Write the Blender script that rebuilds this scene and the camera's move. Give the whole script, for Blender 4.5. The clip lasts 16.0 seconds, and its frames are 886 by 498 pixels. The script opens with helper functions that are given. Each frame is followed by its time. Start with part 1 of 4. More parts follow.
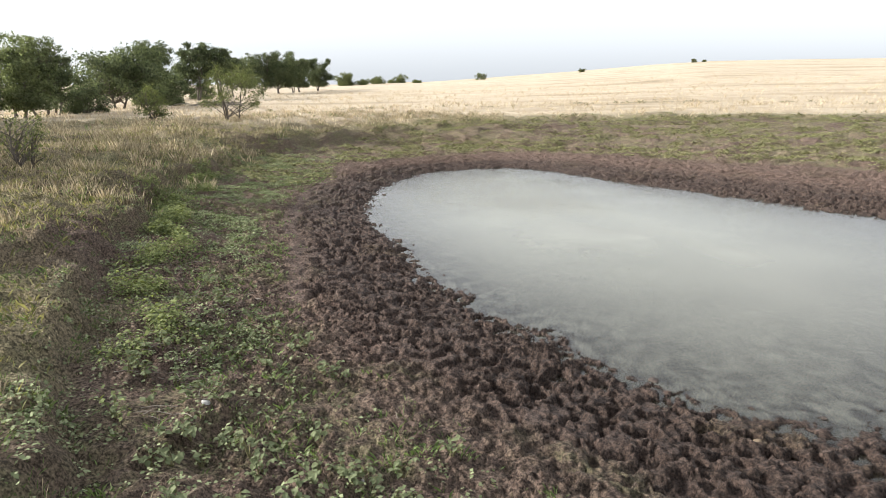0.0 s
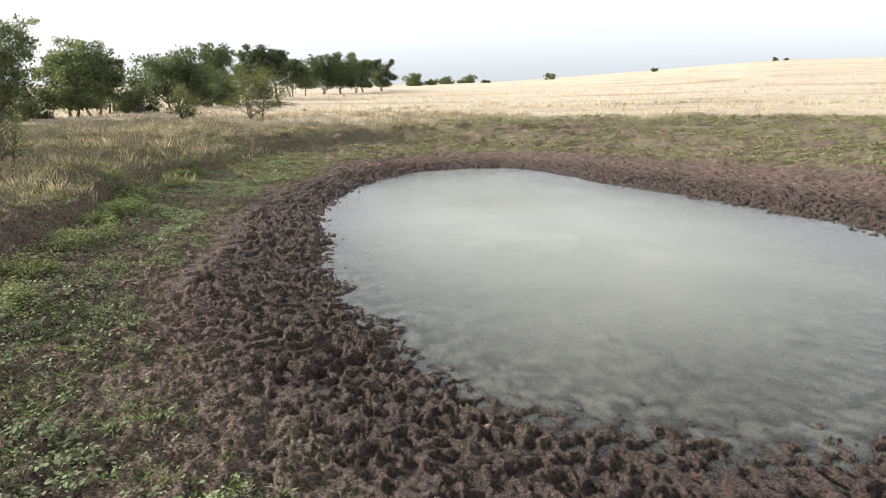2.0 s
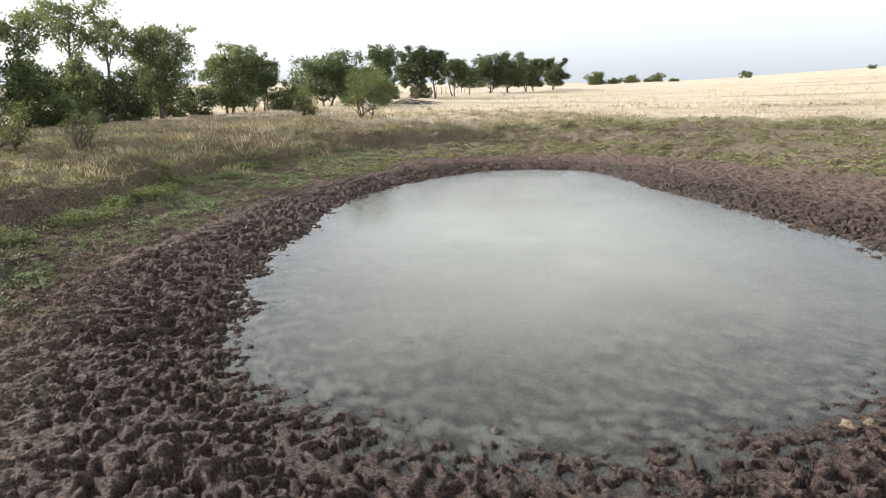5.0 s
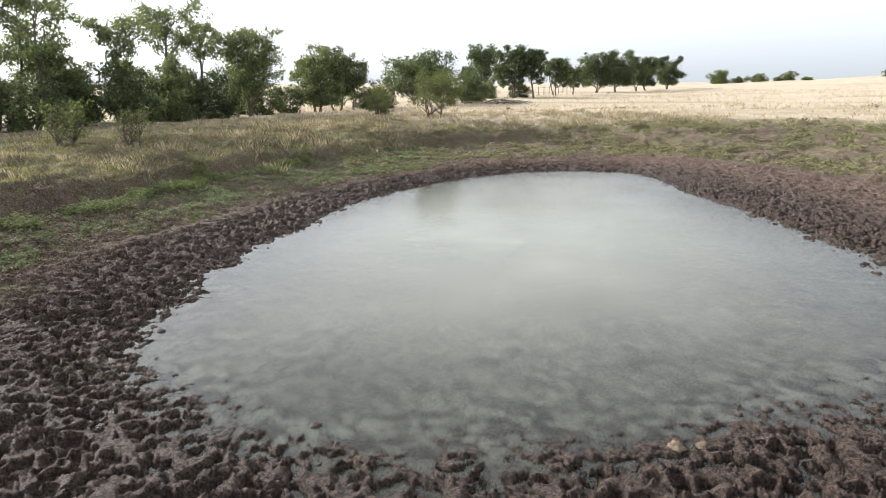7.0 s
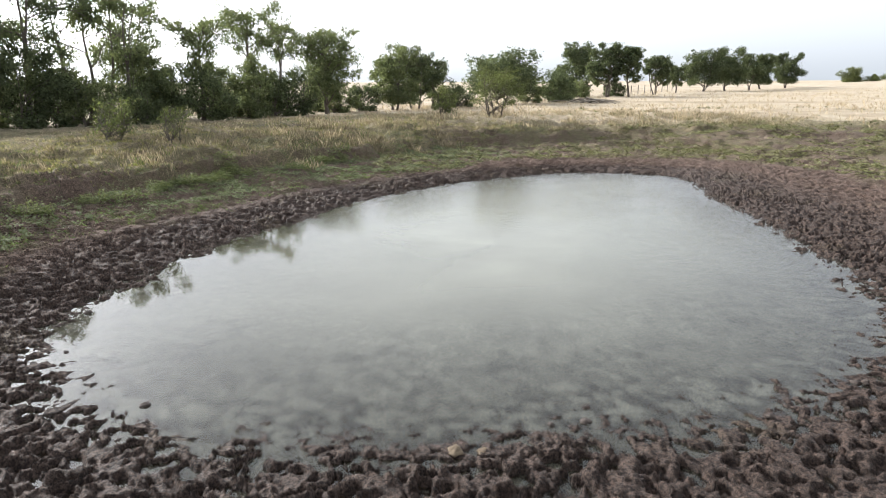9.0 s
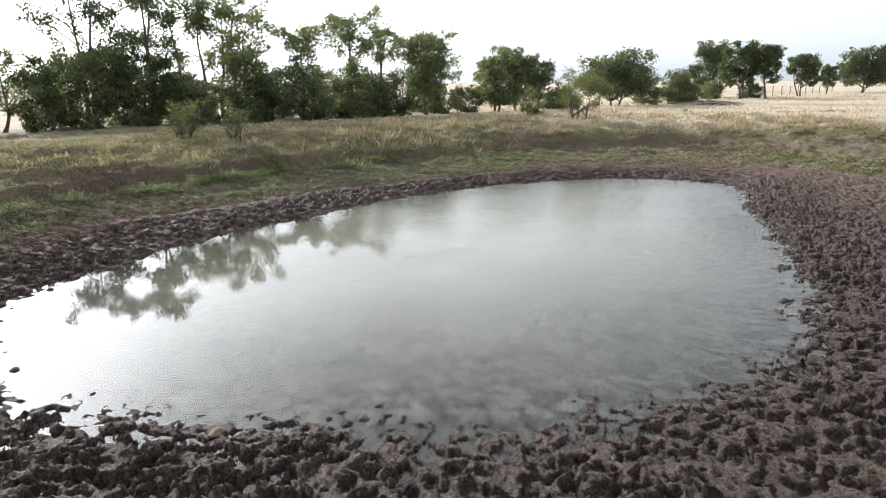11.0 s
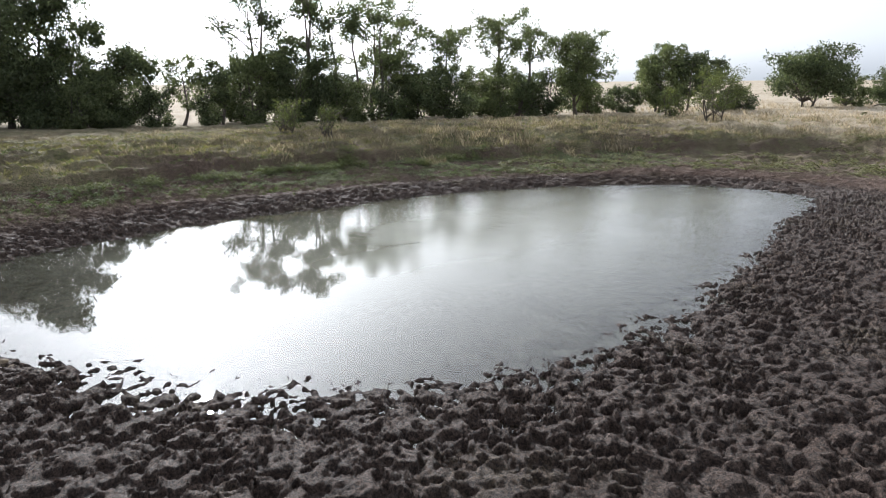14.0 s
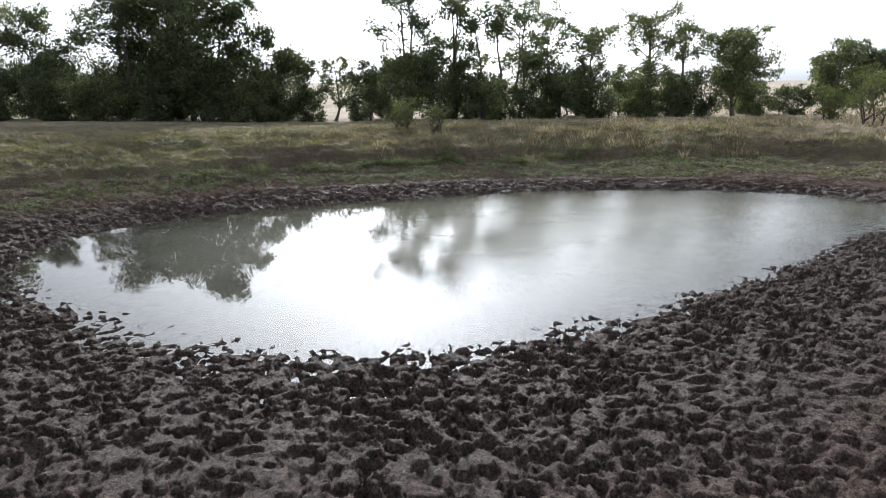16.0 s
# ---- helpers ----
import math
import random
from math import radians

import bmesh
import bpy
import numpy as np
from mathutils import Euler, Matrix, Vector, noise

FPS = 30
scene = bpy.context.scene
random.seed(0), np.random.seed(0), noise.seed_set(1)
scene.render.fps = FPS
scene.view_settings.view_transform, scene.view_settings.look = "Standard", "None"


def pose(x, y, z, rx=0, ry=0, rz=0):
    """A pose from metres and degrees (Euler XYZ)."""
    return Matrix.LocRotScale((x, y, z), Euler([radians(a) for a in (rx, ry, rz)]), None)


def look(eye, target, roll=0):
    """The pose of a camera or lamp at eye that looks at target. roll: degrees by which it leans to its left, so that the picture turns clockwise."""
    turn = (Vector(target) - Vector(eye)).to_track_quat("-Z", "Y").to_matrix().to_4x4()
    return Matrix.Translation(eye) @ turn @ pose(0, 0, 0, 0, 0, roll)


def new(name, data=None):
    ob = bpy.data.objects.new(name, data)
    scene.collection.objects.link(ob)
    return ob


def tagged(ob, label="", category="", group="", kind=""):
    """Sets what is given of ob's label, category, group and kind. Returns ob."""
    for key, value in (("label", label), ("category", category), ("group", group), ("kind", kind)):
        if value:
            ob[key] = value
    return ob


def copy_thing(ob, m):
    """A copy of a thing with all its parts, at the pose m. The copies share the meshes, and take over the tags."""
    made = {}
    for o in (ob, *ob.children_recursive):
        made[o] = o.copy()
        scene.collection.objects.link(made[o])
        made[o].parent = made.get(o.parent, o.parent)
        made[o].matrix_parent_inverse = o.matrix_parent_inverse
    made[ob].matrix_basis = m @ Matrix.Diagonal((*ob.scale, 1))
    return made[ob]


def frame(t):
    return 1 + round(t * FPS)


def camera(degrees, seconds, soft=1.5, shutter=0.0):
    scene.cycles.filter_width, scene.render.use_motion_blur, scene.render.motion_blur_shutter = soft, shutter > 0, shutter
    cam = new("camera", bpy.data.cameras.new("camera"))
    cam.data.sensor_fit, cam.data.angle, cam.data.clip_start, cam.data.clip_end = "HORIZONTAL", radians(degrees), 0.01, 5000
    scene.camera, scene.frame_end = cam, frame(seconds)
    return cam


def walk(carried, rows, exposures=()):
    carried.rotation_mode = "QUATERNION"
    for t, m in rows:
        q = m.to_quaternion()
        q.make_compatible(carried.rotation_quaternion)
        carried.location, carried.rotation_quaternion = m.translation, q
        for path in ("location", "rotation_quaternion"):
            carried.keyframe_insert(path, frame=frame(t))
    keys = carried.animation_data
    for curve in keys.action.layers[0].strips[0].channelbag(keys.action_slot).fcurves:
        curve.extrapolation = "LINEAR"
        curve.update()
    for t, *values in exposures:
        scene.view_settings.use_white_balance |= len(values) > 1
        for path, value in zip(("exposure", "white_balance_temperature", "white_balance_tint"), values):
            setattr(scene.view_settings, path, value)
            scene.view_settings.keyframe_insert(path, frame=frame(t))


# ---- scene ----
cam = camera(64.0, 16.0, soft=0.55)
PATH = [
    (0, (-0.002, 0.003, 3.002), (-0.025, 1.951, 2.55), 0.0),
    (0.5, (0.637, -0.084, 3.004), (0.577, 1.863, 2.55), -0.0),
    (1, (1.346, -0.174, 3.013), (1.243, 1.771, 2.56), -0.1),
    (1.5, (2.09, -0.241, 3.026), (1.932, 1.7, 2.573), -0.0),
    (2, (2.87, -0.29, 3.021), (2.645, 1.645, 2.569), -0.1),
    (2.5, (3.669, -0.305, 3.034), (3.348, 1.616, 2.582), -0.1),
    (3, (4.462, -0.231, 3.056), (4.05, 1.673, 2.604), -0.2),
    (3.5, (5.253, -0.148, 3.08), (4.766, 1.739, 2.629), -0.2),
    (3.7, (5.558, -0.108, 3.08), (5.044, 1.771, 2.627), -0.2),
    (6, (8.504, 0.721, 3.123), (7.625, 2.459, 2.669), -0.2),
    (6.5, (9.116, 1.039, 3.118), (8.17, 2.741, 2.662), -0.3),
    (7, (9.723, 1.366, 3.111), (8.715, 3.033, 2.655), -0.2),
    (7.5, (10.32, 1.701, 3.116), (9.254, 3.33, 2.658), -0.3),
    (8, (10.892, 2.066, 3.134), (9.77, 3.657, 2.675), -0.1),
    (8.5, (11.484, 2.456, 3.132), (10.297, 4.0, 2.673), -0.3),
    (9, (12.087, 2.862, 3.155), (10.83, 4.349, 2.695), -0.2),
    (9.5, (12.717, 3.313, 3.178), (11.391, 4.738, 2.718), -0.3),
    (10, (13.373, 3.842, 3.185), (11.97, 5.191, 2.724), -0.4),
    (10.2, (13.634, 4.081, 3.204), (12.201, 5.398, 2.742), -0.3),
    (12.3, (16.197, 6.979, 3.23), (14.531, 7.988, 2.775), -0.4),
    (12.5, (16.412, 7.258, 3.256), (14.727, 8.233, 2.797), -0.3),
    (13, (16.939, 7.964, 3.255), (15.202, 8.841, 2.797), -0.5),
    (13.5, (17.411, 8.725, 3.251), (15.623, 9.496, 2.794), -0.5),
    (14, (17.831, 9.471, 3.266), (16.001, 10.134, 2.808), -0.4),
    (14.5, (18.199, 10.225, 3.269), (16.338, 10.794, 2.81), -0.4),
    (15, (18.58, 11.037, 3.281), (16.688, 11.492, 2.819), -0.2),
    (15.5, (18.909, 11.813, 3.293), (16.985, 12.113, 2.833), -0.2),
    (16, (19.204, 12.598, 3.281), (17.264, 12.749, 2.822), -0.3),
]
LIGHTNESS = [(0, 0.60, 6350, 10), (5, 0.58, 6250, 10), (9, 0.55, 6150, 10), (12.5, 0.27, 6000, 10), (16, -0.10, 5850, 10)]
walk(cam, [(t, look(eye, target, roll)) for t, eye, target, roll in PATH], LIGHTNESS)

# ---- world, sun, exposure ----
SUN_EL, SUN_AZ = 24.4, 180.0
world = bpy.data.worlds.new("world")
scene.world = world
world.use_nodes = True
wn = world.node_tree
sky = wn.nodes.new("ShaderNodeTexSky")
sky.sky_type = "NISHITA"
sky.sun_disc = False
sky.sun_elevation = radians(SUN_EL)
sky.sun_rotation = radians(90.0 - SUN_AZ)
sky.air_density, sky.dust_density, sky.ozone_density = 0.8, 4.0, 1.0
milky = wn.nodes.new("ShaderNodeHueSaturation")  # haze whitens the sky
milky.inputs["Saturation"].default_value = 0.16
wn.links.new(sky.outputs[0], milky.inputs["Color"])
veil = wn.nodes.new("ShaderNodeMix")
veil.data_type, veil.blend_type = "RGBA", "ADD"
veil.inputs["Factor"].default_value = 1.0
veil.inputs["B"].default_value = (3.55, 3.75, 3.95, 1)
wn.links.new(milky.outputs[0], veil.inputs["A"])
wn.links.new(veil.outputs["Result"], wn.nodes["Background"].inputs[0])
wn.nodes["Background"].inputs[1].default_value = 0.122
sun = new("sun", bpy.data.lights.new("sun", "SUN"))
sun.data.energy, sun.data.angle, sun.data.color = 5.0, radians(0.6), (1.0, 0.95, 0.88)
ca, ce = radians(SUN_AZ), radians(SUN_EL)
sun.matrix_world = look((200 * math.cos(ca) * math.cos(ce), 200 * math.sin(ca) * math.cos(ce), 200 * math.sin(ce)), (0, 0, 0))


# ---- small helpers ----
def part(name, data, material, parent=None, label="", smooth=True):
    """One mesh object from (verts, faces) arrays or a bmesh, under a thing."""
    me = bpy.data.meshes.new(name)
    if isinstance(data, bmesh.types.BMesh):
        data.to_mesh(me)
        data.free()
    else:
        fill(me, *data)
    me.materials.append(material)
    if smooth:
        me.polygons.foreach_set("use_smooth", np.ones(len(me.polygons), bool))
    ob = new(name, me)
    if parent is not None:
        ob.parent = parent
    if label:
        ob["label"] = label
    return ob


def fill(me, verts, faces):
    """Puts vertex rows and equal-sided face rows into a mesh."""
    verts, faces = np.asarray(verts, np.float32), np.asarray(faces, np.int32)
    n, k = faces.shape
    me.vertices.add(len(verts))
    me.vertices.foreach_set("co", verts.ravel())
    me.loops.add(n * k)
    me.loops.foreach_set("vertex_index", faces.ravel())
    me.polygons.add(n)
    me.polygons.foreach_set("loop_start", np.arange(0, n * k, k, dtype=np.int32))
    me.polygons.foreach_set("loop_total", np.full(n, k, np.int32))
    me.update(calc_edges=True)
    me.validate()


def floats(ob, name, values):
    a = ob.data.attributes.new(name, "FLOAT", "POINT")
    a.data.foreach_set("value", np.asarray(values, np.float32))


def step(a, b, x):
    u = np.clip((x - a) / (b - a), 0, 1)
    return u * u * (3 - 2 * u)


def hashed(ix, iy, seed):
    n = (ix.astype(np.int64) * 374761393 + iy.astype(np.int64) * 668265263 + seed * 974634221) & 0xFFFFFFFF
    n = ((n ^ (n >> 13)) * 1274126177) & 0xFFFFFFFF
    n = ((n ^ (n >> 15)) * 2246822519) & 0xFFFFFFFF
    return ((n ^ (n >> 16)) & 0xFFFFFF) / float(0xFFFFFF)


def grain(x, y, size, seed):
    """Value noise, 0 to 1."""
    x, y = x / size, y / size
    ix, iy = np.floor(x), np.floor(y)
    u, v = x - ix, y - iy
    u, v = u * u * u * (u * (6 * u - 15) + 10), v * v * v * (v * (6 * v - 15) + 10)
    a, b = hashed(ix, iy, seed), hashed(ix + 1, iy, seed)
    c, d = hashed(ix, iy + 1, seed), hashed(ix + 1, iy + 1, seed)
    return (a * (1 - u) + b * u) * (1 - v) + (c * (1 - u) + d * u) * v


def fbm(x, y, size, seed, octaves=3):
    total, amp, s = 0, 0.5, 0
    for k in range(octaves):
        cx, cy = x * 0.8 - y * 0.6 * (1 if k % 2 else -1), y * 0.8 + x * 0.6 * (1 if k % 2 else -1)
        total, s = total + amp * grain(cx, cy, size / 2 ** k, seed + k), s + amp
        amp *= 0.5
    return total / s


def cells(x, y, size, seed):
    """Distances to the nearest and the second nearest scattered point, in cells, and the nearest one's chance number."""
    x, y = x / size, y / size
    ix, iy = np.floor(x), np.floor(y)
    f1, f2, who = np.full(x.shape, 9.0), np.full(x.shape, 9.0), np.zeros(x.shape)
    for dx in (-1, 0, 1):
        for dy in (-1, 0, 1):
            cx, cy = ix + dx, iy + dy
            d = np.hypot(cx + hashed(cx, cy, seed) - x, cy + hashed(cx, cy, seed + 7) - y)
            near = d < f1
            f2 = np.where(near, f1, np.minimum(f2, d))
            who = np.where(near, hashed(cx, cy, seed + 13), who)
            f1 = np.where(near, d, f1)
    return f1, f2, who


# ---- the lie of the land ----
POND = (4.0, 14.0)
SHORE = [(4.7, 5.2), (6.0, 5.3), (7.2, 5.9), (8.5, 7.0), (9.5, 8.1), (10.7, 9.6), (11.15, 12.0), (11.1, 14.0), (10.4, 15.9), (9.2, 18.0), (7.6, 20.2),
         (5.6, 22.8), (2.9, 26.5), (0.7, 26.3), (-1.2, 24.8), (-2.2, 22.0), (-2.6, 19.0), (-2.3, 15.8), (-1.5, 13.3), (-0.6, 10.4), (0.9, 7.8), (1.8, 6.4), (3.3, 5.5)]


def rounded(points, n=12):
    out, m = [], len(points)
    p = [np.array(q) for q in points]
    for i in range(m):
        a, b, c, d = p[i - 1], p[i], p[(i + 1) % m], p[(i + 2) % m]
        for k in range(n):
            t = k / n
            out.append(0.5 * (2 * b + (c - a) * t + (2 * a - 5 * b + 4 * c - d) * t * t + (3 * b - a - 3 * c + d) * t ** 3))
    return np.array(out)


RIM = rounded(SHORE)
rim_angle = np.arctan2(RIM[:, 1] - POND[1], RIM[:, 0] - POND[0])
rim_reach = np.hypot(RIM[:, 0] - POND[0], RIM[:, 1] - POND[1])
rim_order = np.argsort(rim_angle)


def reach(angle):
    """The pond's radius in a direction."""
    return np.interp(angle, rim_angle[rim_order], rim_reach[rim_order], period=2 * math.pi)


RX, RY, RS = -30.0, -25.0, 0.25
gx, gy = np.meshgrid(RX + RS * np.arange(300), RY + RS * np.arange(380))


def shore_raster():
    best = np.full(gx.shape, 1e9)
    for i in range(0, len(RIM), 2):
        a, b = RIM[i], RIM[(i + 2) % len(RIM)]
        e = b - a
        u = np.clip(((gx - a[0]) * e[0] + (gy - a[1]) * e[1]) / (e @ e), 0, 1)
        best = np.minimum(best, np.hypot(gx - a[0] - u * e[0], gy - a[1] - u * e[1]))
    inside = np.hypot(gx - POND[0], gy - POND[1]) < reach(np.arctan2(gy - POND[1], gx - POND[0]))
    return np.where(inside, -best, best)


RASTER = shore_raster()


def from_shore(x, y):
    """Metres from the water's edge, below nought in the pond."""
    u, v = (x - RX) / RS, (y - RY) / RS
    out = (u < 0) | (v < 0) | (u > 298) | (v > 378)
    u, v = np.clip(u, 0, 298), np.clip(v, 0, 378)
    i, j = np.floor(u).astype(int), np.floor(v).astype(int)
    fu, fv = u - i, v - j
    d = (RASTER[j, i] * (1 - fu) + RASTER[j, i + 1] * fu) * (1 - fv) + (RASTER[j + 1, i] * (1 - fu) + RASTER[j + 1, i + 1] * fu) * fv
    far = np.hypot(x - POND[0], y - POND[1]) - reach(np.arctan2(y - POND[1], x - POND[0]))
    return np.where(out, far, d)


# heights along the slope away from the water, by compass side; 4.1 is the foot of the eroded step in the bank
AWAY = np.array([-9, -4, -2, -0.6, 0, 1.5, 3, 3.97, 4.22, 5.2, 6, 7, 9, 12, 16, 25])
SIDES = {  # degrees round the pond
    180: np.array([-0.8, -0.45, -0.24, -0.07, 0.06, 0.18, 0.36, 0.52, 0.93, 1.06, 1.20, 1.34, 1.37, 1.22, 1.02, 0.92]),
    245: np.array([-0.6, -0.30, -0.15, -0.065, 0.02, 0.20, 0.40, 0.52, 0.80, 0.92, 1.03, 1.14, 1.3, 1.4, 1.4, 1.4]),
    285: np.array([-0.6, -0.19, -0.085, -0.055, 0.005, 0.11, 0.22, 0.27, 0.33, 0.40, 0.5, 0.62, 0.8, 1.0, 1.1, 1.2]),
    350: np.array([-0.6, -0.22, -0.10, -0.055, 0.005, 0.08, 0.15, 0.18, 0.22, 0.27, 0.33, 0.4, 0.55, 0.8, 1.0, 1.2]),
    75: np.array([-0.6, -0.32, -0.19, -0.06, 0.05, 0.12, 0.17, 0.21, 0.25, 0.33, 0.42, 0.53, 0.75, 0.98, 1.12, 1.25]),
    118: np.array([-0.6, -0.36, -0.2, -0.065, 0.05, 0.115, 0.17, 0.30, 0.62, 0.76, 0.88, 1.0, 1.18, 1.26, 1.22, 1.15]),
    142: np.array([-0.7, -0.45, -0.24, -0.07, 0.055, 0.16, 0.32, 0.42, 0.80, 0.92, 1.06, 1.2, 1.34, 1.32, 1.15, 1.0])}
SCARP_AT = {240: 5.3, 222: 4.5, 205: 4.3, 187: 4.15, 155: 4.5, 143: 4.9, 130: 6.6, 122: 7.9, 112: 9.4, 90: 6.0, 350: 4.1, 270: 4.6}  # metres from the water to that step


def wheel(deg, table):
    """Blends values set at some degrees round the pond."""
    keys = sorted(table)
    deg, out = np.asarray(deg) % 360, 0
    for i, k in enumerate(keys):
        before, after = keys[i - 1], keys[(i + 1) % len(keys)]
        lo, hi = (k - before) % 360, (after - k) % 360
        off = (deg - k + 180) % 360 - 180
        w = np.where(off < 0, step(-lo, 0, off), 1 - step(0, hi, off))
        out = out + w * (table[k](w) if callable(table[k]) else table[k])
    return out


HILL_AZ = [-180, -40, -25, -14, -11.7, -8.3, -4.1, -2, 1.8, 9.9, 15.1, 19.5, 24.7, 32, 60, 90, 180]
HILL_RISE = [0.001, 0.001, 0.002, 0.0035, 0.0036, 0.0059, 0.0090, 0.0095, 0.0145, 0.0260, 0.0345, 0.0393, 0.0400, 0.0400, 0.040, 0.02, 0.001]


def round_pond(x, y):
    return np.degrees(np.arctan2(y - POND[1], x - POND[0]))


def mud_width(deg):
    return wheel(deg, {135: 1.15, 158: 0.95, 185: 1.15, 207: 1.3, 225: 1.8, 243: 1.85, 258: 1.7, 268: 2.6, 285: 6.0, 320: 8.5, 0: 8.0, 42: 6.3, 62: 5.4, 79: 4.3, 95: 3.6, 110: 3.1, 121: 2.5})


DRY_AT = {240: 5.2, 222: 4.6, 205: 4.4, 187: 4.25, 155: 4.6, 143: 5.0, 130: 6.8, 122: 8.2, 107: 10.2, 95: 11.8, 82: 13.8, 70: 16.5, 60: 19.0, 48: 23.0, 350: 14.0, 290: 14.0}  # where the dry grass begins


DAMP_SHADE_TO = {180: 2.2, 240: 2.6, 285: 5.0, 350: 6.5, 60: 4.0, 110: 2.0}  # reach of the damp tone; east and south widened to paint clods' backlit shade


def trail(d, deg):
    """The smooth cattle trail between the trodden mud and the weeds, 0 to 1."""
    return np.exp(-((d - mud_width(deg) - 0.28) / 0.17) ** 4) * step(112, 128, deg % 360) * step(236, 214, deg % 360)


def lie(x, y, d=None):
    """Height of the land without its small relief."""
    d = from_shore(x, y) if d is None else d
    deg = round_pond(x, y)
    foot = wheel(deg, SCARP_AT) + (fbm(x, y, 2.6, 75, 2) - 0.5) * 1.3 + (fbm(x, y, 0.7, 76, 3) - 0.5) * 0.75
    bank = np.where(d < 0, d, np.where(d < foot, d * 4.1 / foot, d - (foot - 4.1) * step(14, 5, d - foot)))
    table = {k: np.interp(bank, AWAY, v) for k, v in SIDES.items()}
    z = wheel(deg, table)
    west = step(105, 125, deg % 360) * step(272, 250, deg % 360)
    for k, (off, tall) in enumerate(((-1.35, 0.07), (0.75, 0.15), (1.6, 0.13), (2.5, 0.10))):  # lesser ledges trodden along the slope
        u = d - foot - off + (fbm(x, y, 0.8, 180 + k, 3) - 0.5) * 0.9
        z = z + west * tall * step(0.36, 0.60, fbm(x, y, 2.4, 190 + k, 2)) * step(-0.06, 0.10, u) * (1 - step(0.15, 1.3, u))
    r = np.hypot(x, y)
    az = np.degrees(np.arctan2(x, y))
    rise = np.interp(az, HILL_AZ, HILL_RISE)
    out = np.clip(np.minimum(r, 380) - 38, 0, None)
    z = z + rise * out * out / (out + 12)
    lip = wheel(deg, DRY_AT) + (fbm(x, y, 2.2, 77, 3) - 0.5) * 2.5
    for k, off in enumerate((0.0, -2.2, -4.4)):
        u = d - lip - off + (fbm(x, y, 0.9, 170 + k, 2) - 0.5) * 1.2
        z = z + (0.15 - 0.03 * k) * step(-0.12, 0.18, u) * (1 - 0.7 * step(0.2, 1.8, u)) * step(0.30, 0.55, fbm(x, y, 3.0, 175 + k, 2)) * step(6, 8, d) * step(40, 24, d)
    z = z + step(14, 60, d) * (fbm(x, y, 40, 71, 2) - 0.5) * 0.5 * step(600, 100, r)
    return z


def relief(x, y, d, deg):
    """Hoof-trodden mud, hummocks and tussock ground on top of the lie. Also the mud's share."""
    edge = mud_width(deg) + (fbm(x, y, 0.9, 5, 3) - 0.5) * 1.2
    mud = 1 - step(-0.25, 0.35, d - edge)
    near = d < 26
    h = np.zeros(x.shape)
    hs = np.zeros(x.shape)
    X, Y = x[near], y[near]
    D, M = d[near], mud[near]
    wx = X + 0.17 * (grain(X, Y, 0.17, 21) - 0.5) + 0.07 * (grain(X, Y, 0.06, 22) - 0.5)
    wy = Y + 0.17 * (grain(X, Y, 0.17, 23) - 0.5) + 0.07 * (grain(X, Y, 0.06, 24) - 0.5)
    f1, f2, who = cells(wx, wy, 0.225, 31)
    g1, g2, whose = cells(wx, wy, 0.15, 57)
    pit = (1 - step(0.30, 0.47, f1)) * step(0.18, 0.30, who)
    dent = (1 - step(0.26, 0.44, g1)) * step(0.45, 0.58, whose)
    wall = 1 - step(0.02, 0.22, f2 - f1)
    big, small = fbm(wx, wy, 0.40, 41, 3), fbm(wx, wy, 0.11, 43, 3)
    clod = step(0.50, 0.56, big)
    crumb = fbm(X, Y, 0.05, 47, 2)
    torn = step(0.25, 0.70, fbm(X, Y, 1.0, 51, 2))
    strength = (0.80 + 0.40 * torn) * (0.85 + 0.25 * step(2.5, 0.8, D)) * (1 - 0.35 * step(5, 9, D))
    m = 0.020 + 0.018 * clod + 0.020 * wall * (0.2 + 1.5 * small) + 0.050 * (small - 0.5) + 0.034 * (crumb - 0.5) - 0.074 * np.maximum(pit, 0.75 * dent)
    m = m * strength
    soft = (0.45 + 0.55 * step(-1.6, -0.5, D)) * step(-4.6, -3.4, D)
    drowned = 0.05 * (fbm(wx, wy, 0.19, 67, 2) - 0.5) * step(-0.25, -0.9, D) * step(-4.6, -3.4, D)
    bare = 1 - 0.55 * trail(D, deg[near])
    tuft = step(0.46, 0.60, fbm(wx, wy, 0.42, 61, 3))
    belt = 0.075 * tuft * (0.5 + crumb) + 0.11 * (fbm(X, Y, 0.9, 65, 3) - 0.5) + 0.03 * (crumb - 0.5) - 0.02
    h[near] = M * (m * soft + drowned) * bare + (1 - M) * (belt * (0.55 + 0.6 * step(2.5, 6, D)) * step(26, 18, D) + 0.6 * m * step(5.0, 3.0, D)) * bare
    hs[near] = M * np.maximum(pit, 0.8 * dent)
    return h, mud, hs


def ground_z(x, y):
    x, y = np.atleast_1d(np.asarray(x, float)), np.atleast_1d(np.asarray(y, float))
    d = from_shore(x, y)
    return lie(x, y, d) + relief(x, y, d, round_pond(x, y))[0]


# ---- materials ----
def shader(name):
    m = bpy.data.materials.new(name)
    m.use_nodes = True
    return m, m.node_tree.nodes, m.node_tree.links, m.node_tree.nodes["Principled BSDF"]


def noise_node(nodes, links, scale, detail=4.0, rough=0.6, coord=None):
    n = nodes.new("ShaderNodeTexNoise")
    n.inputs["Scale"].default_value, n.inputs["Detail"].default_value, n.inputs["Roughness"].default_value = scale, detail, rough
    if coord:
        links.new(coord, n.inputs["Vector"])
    return n


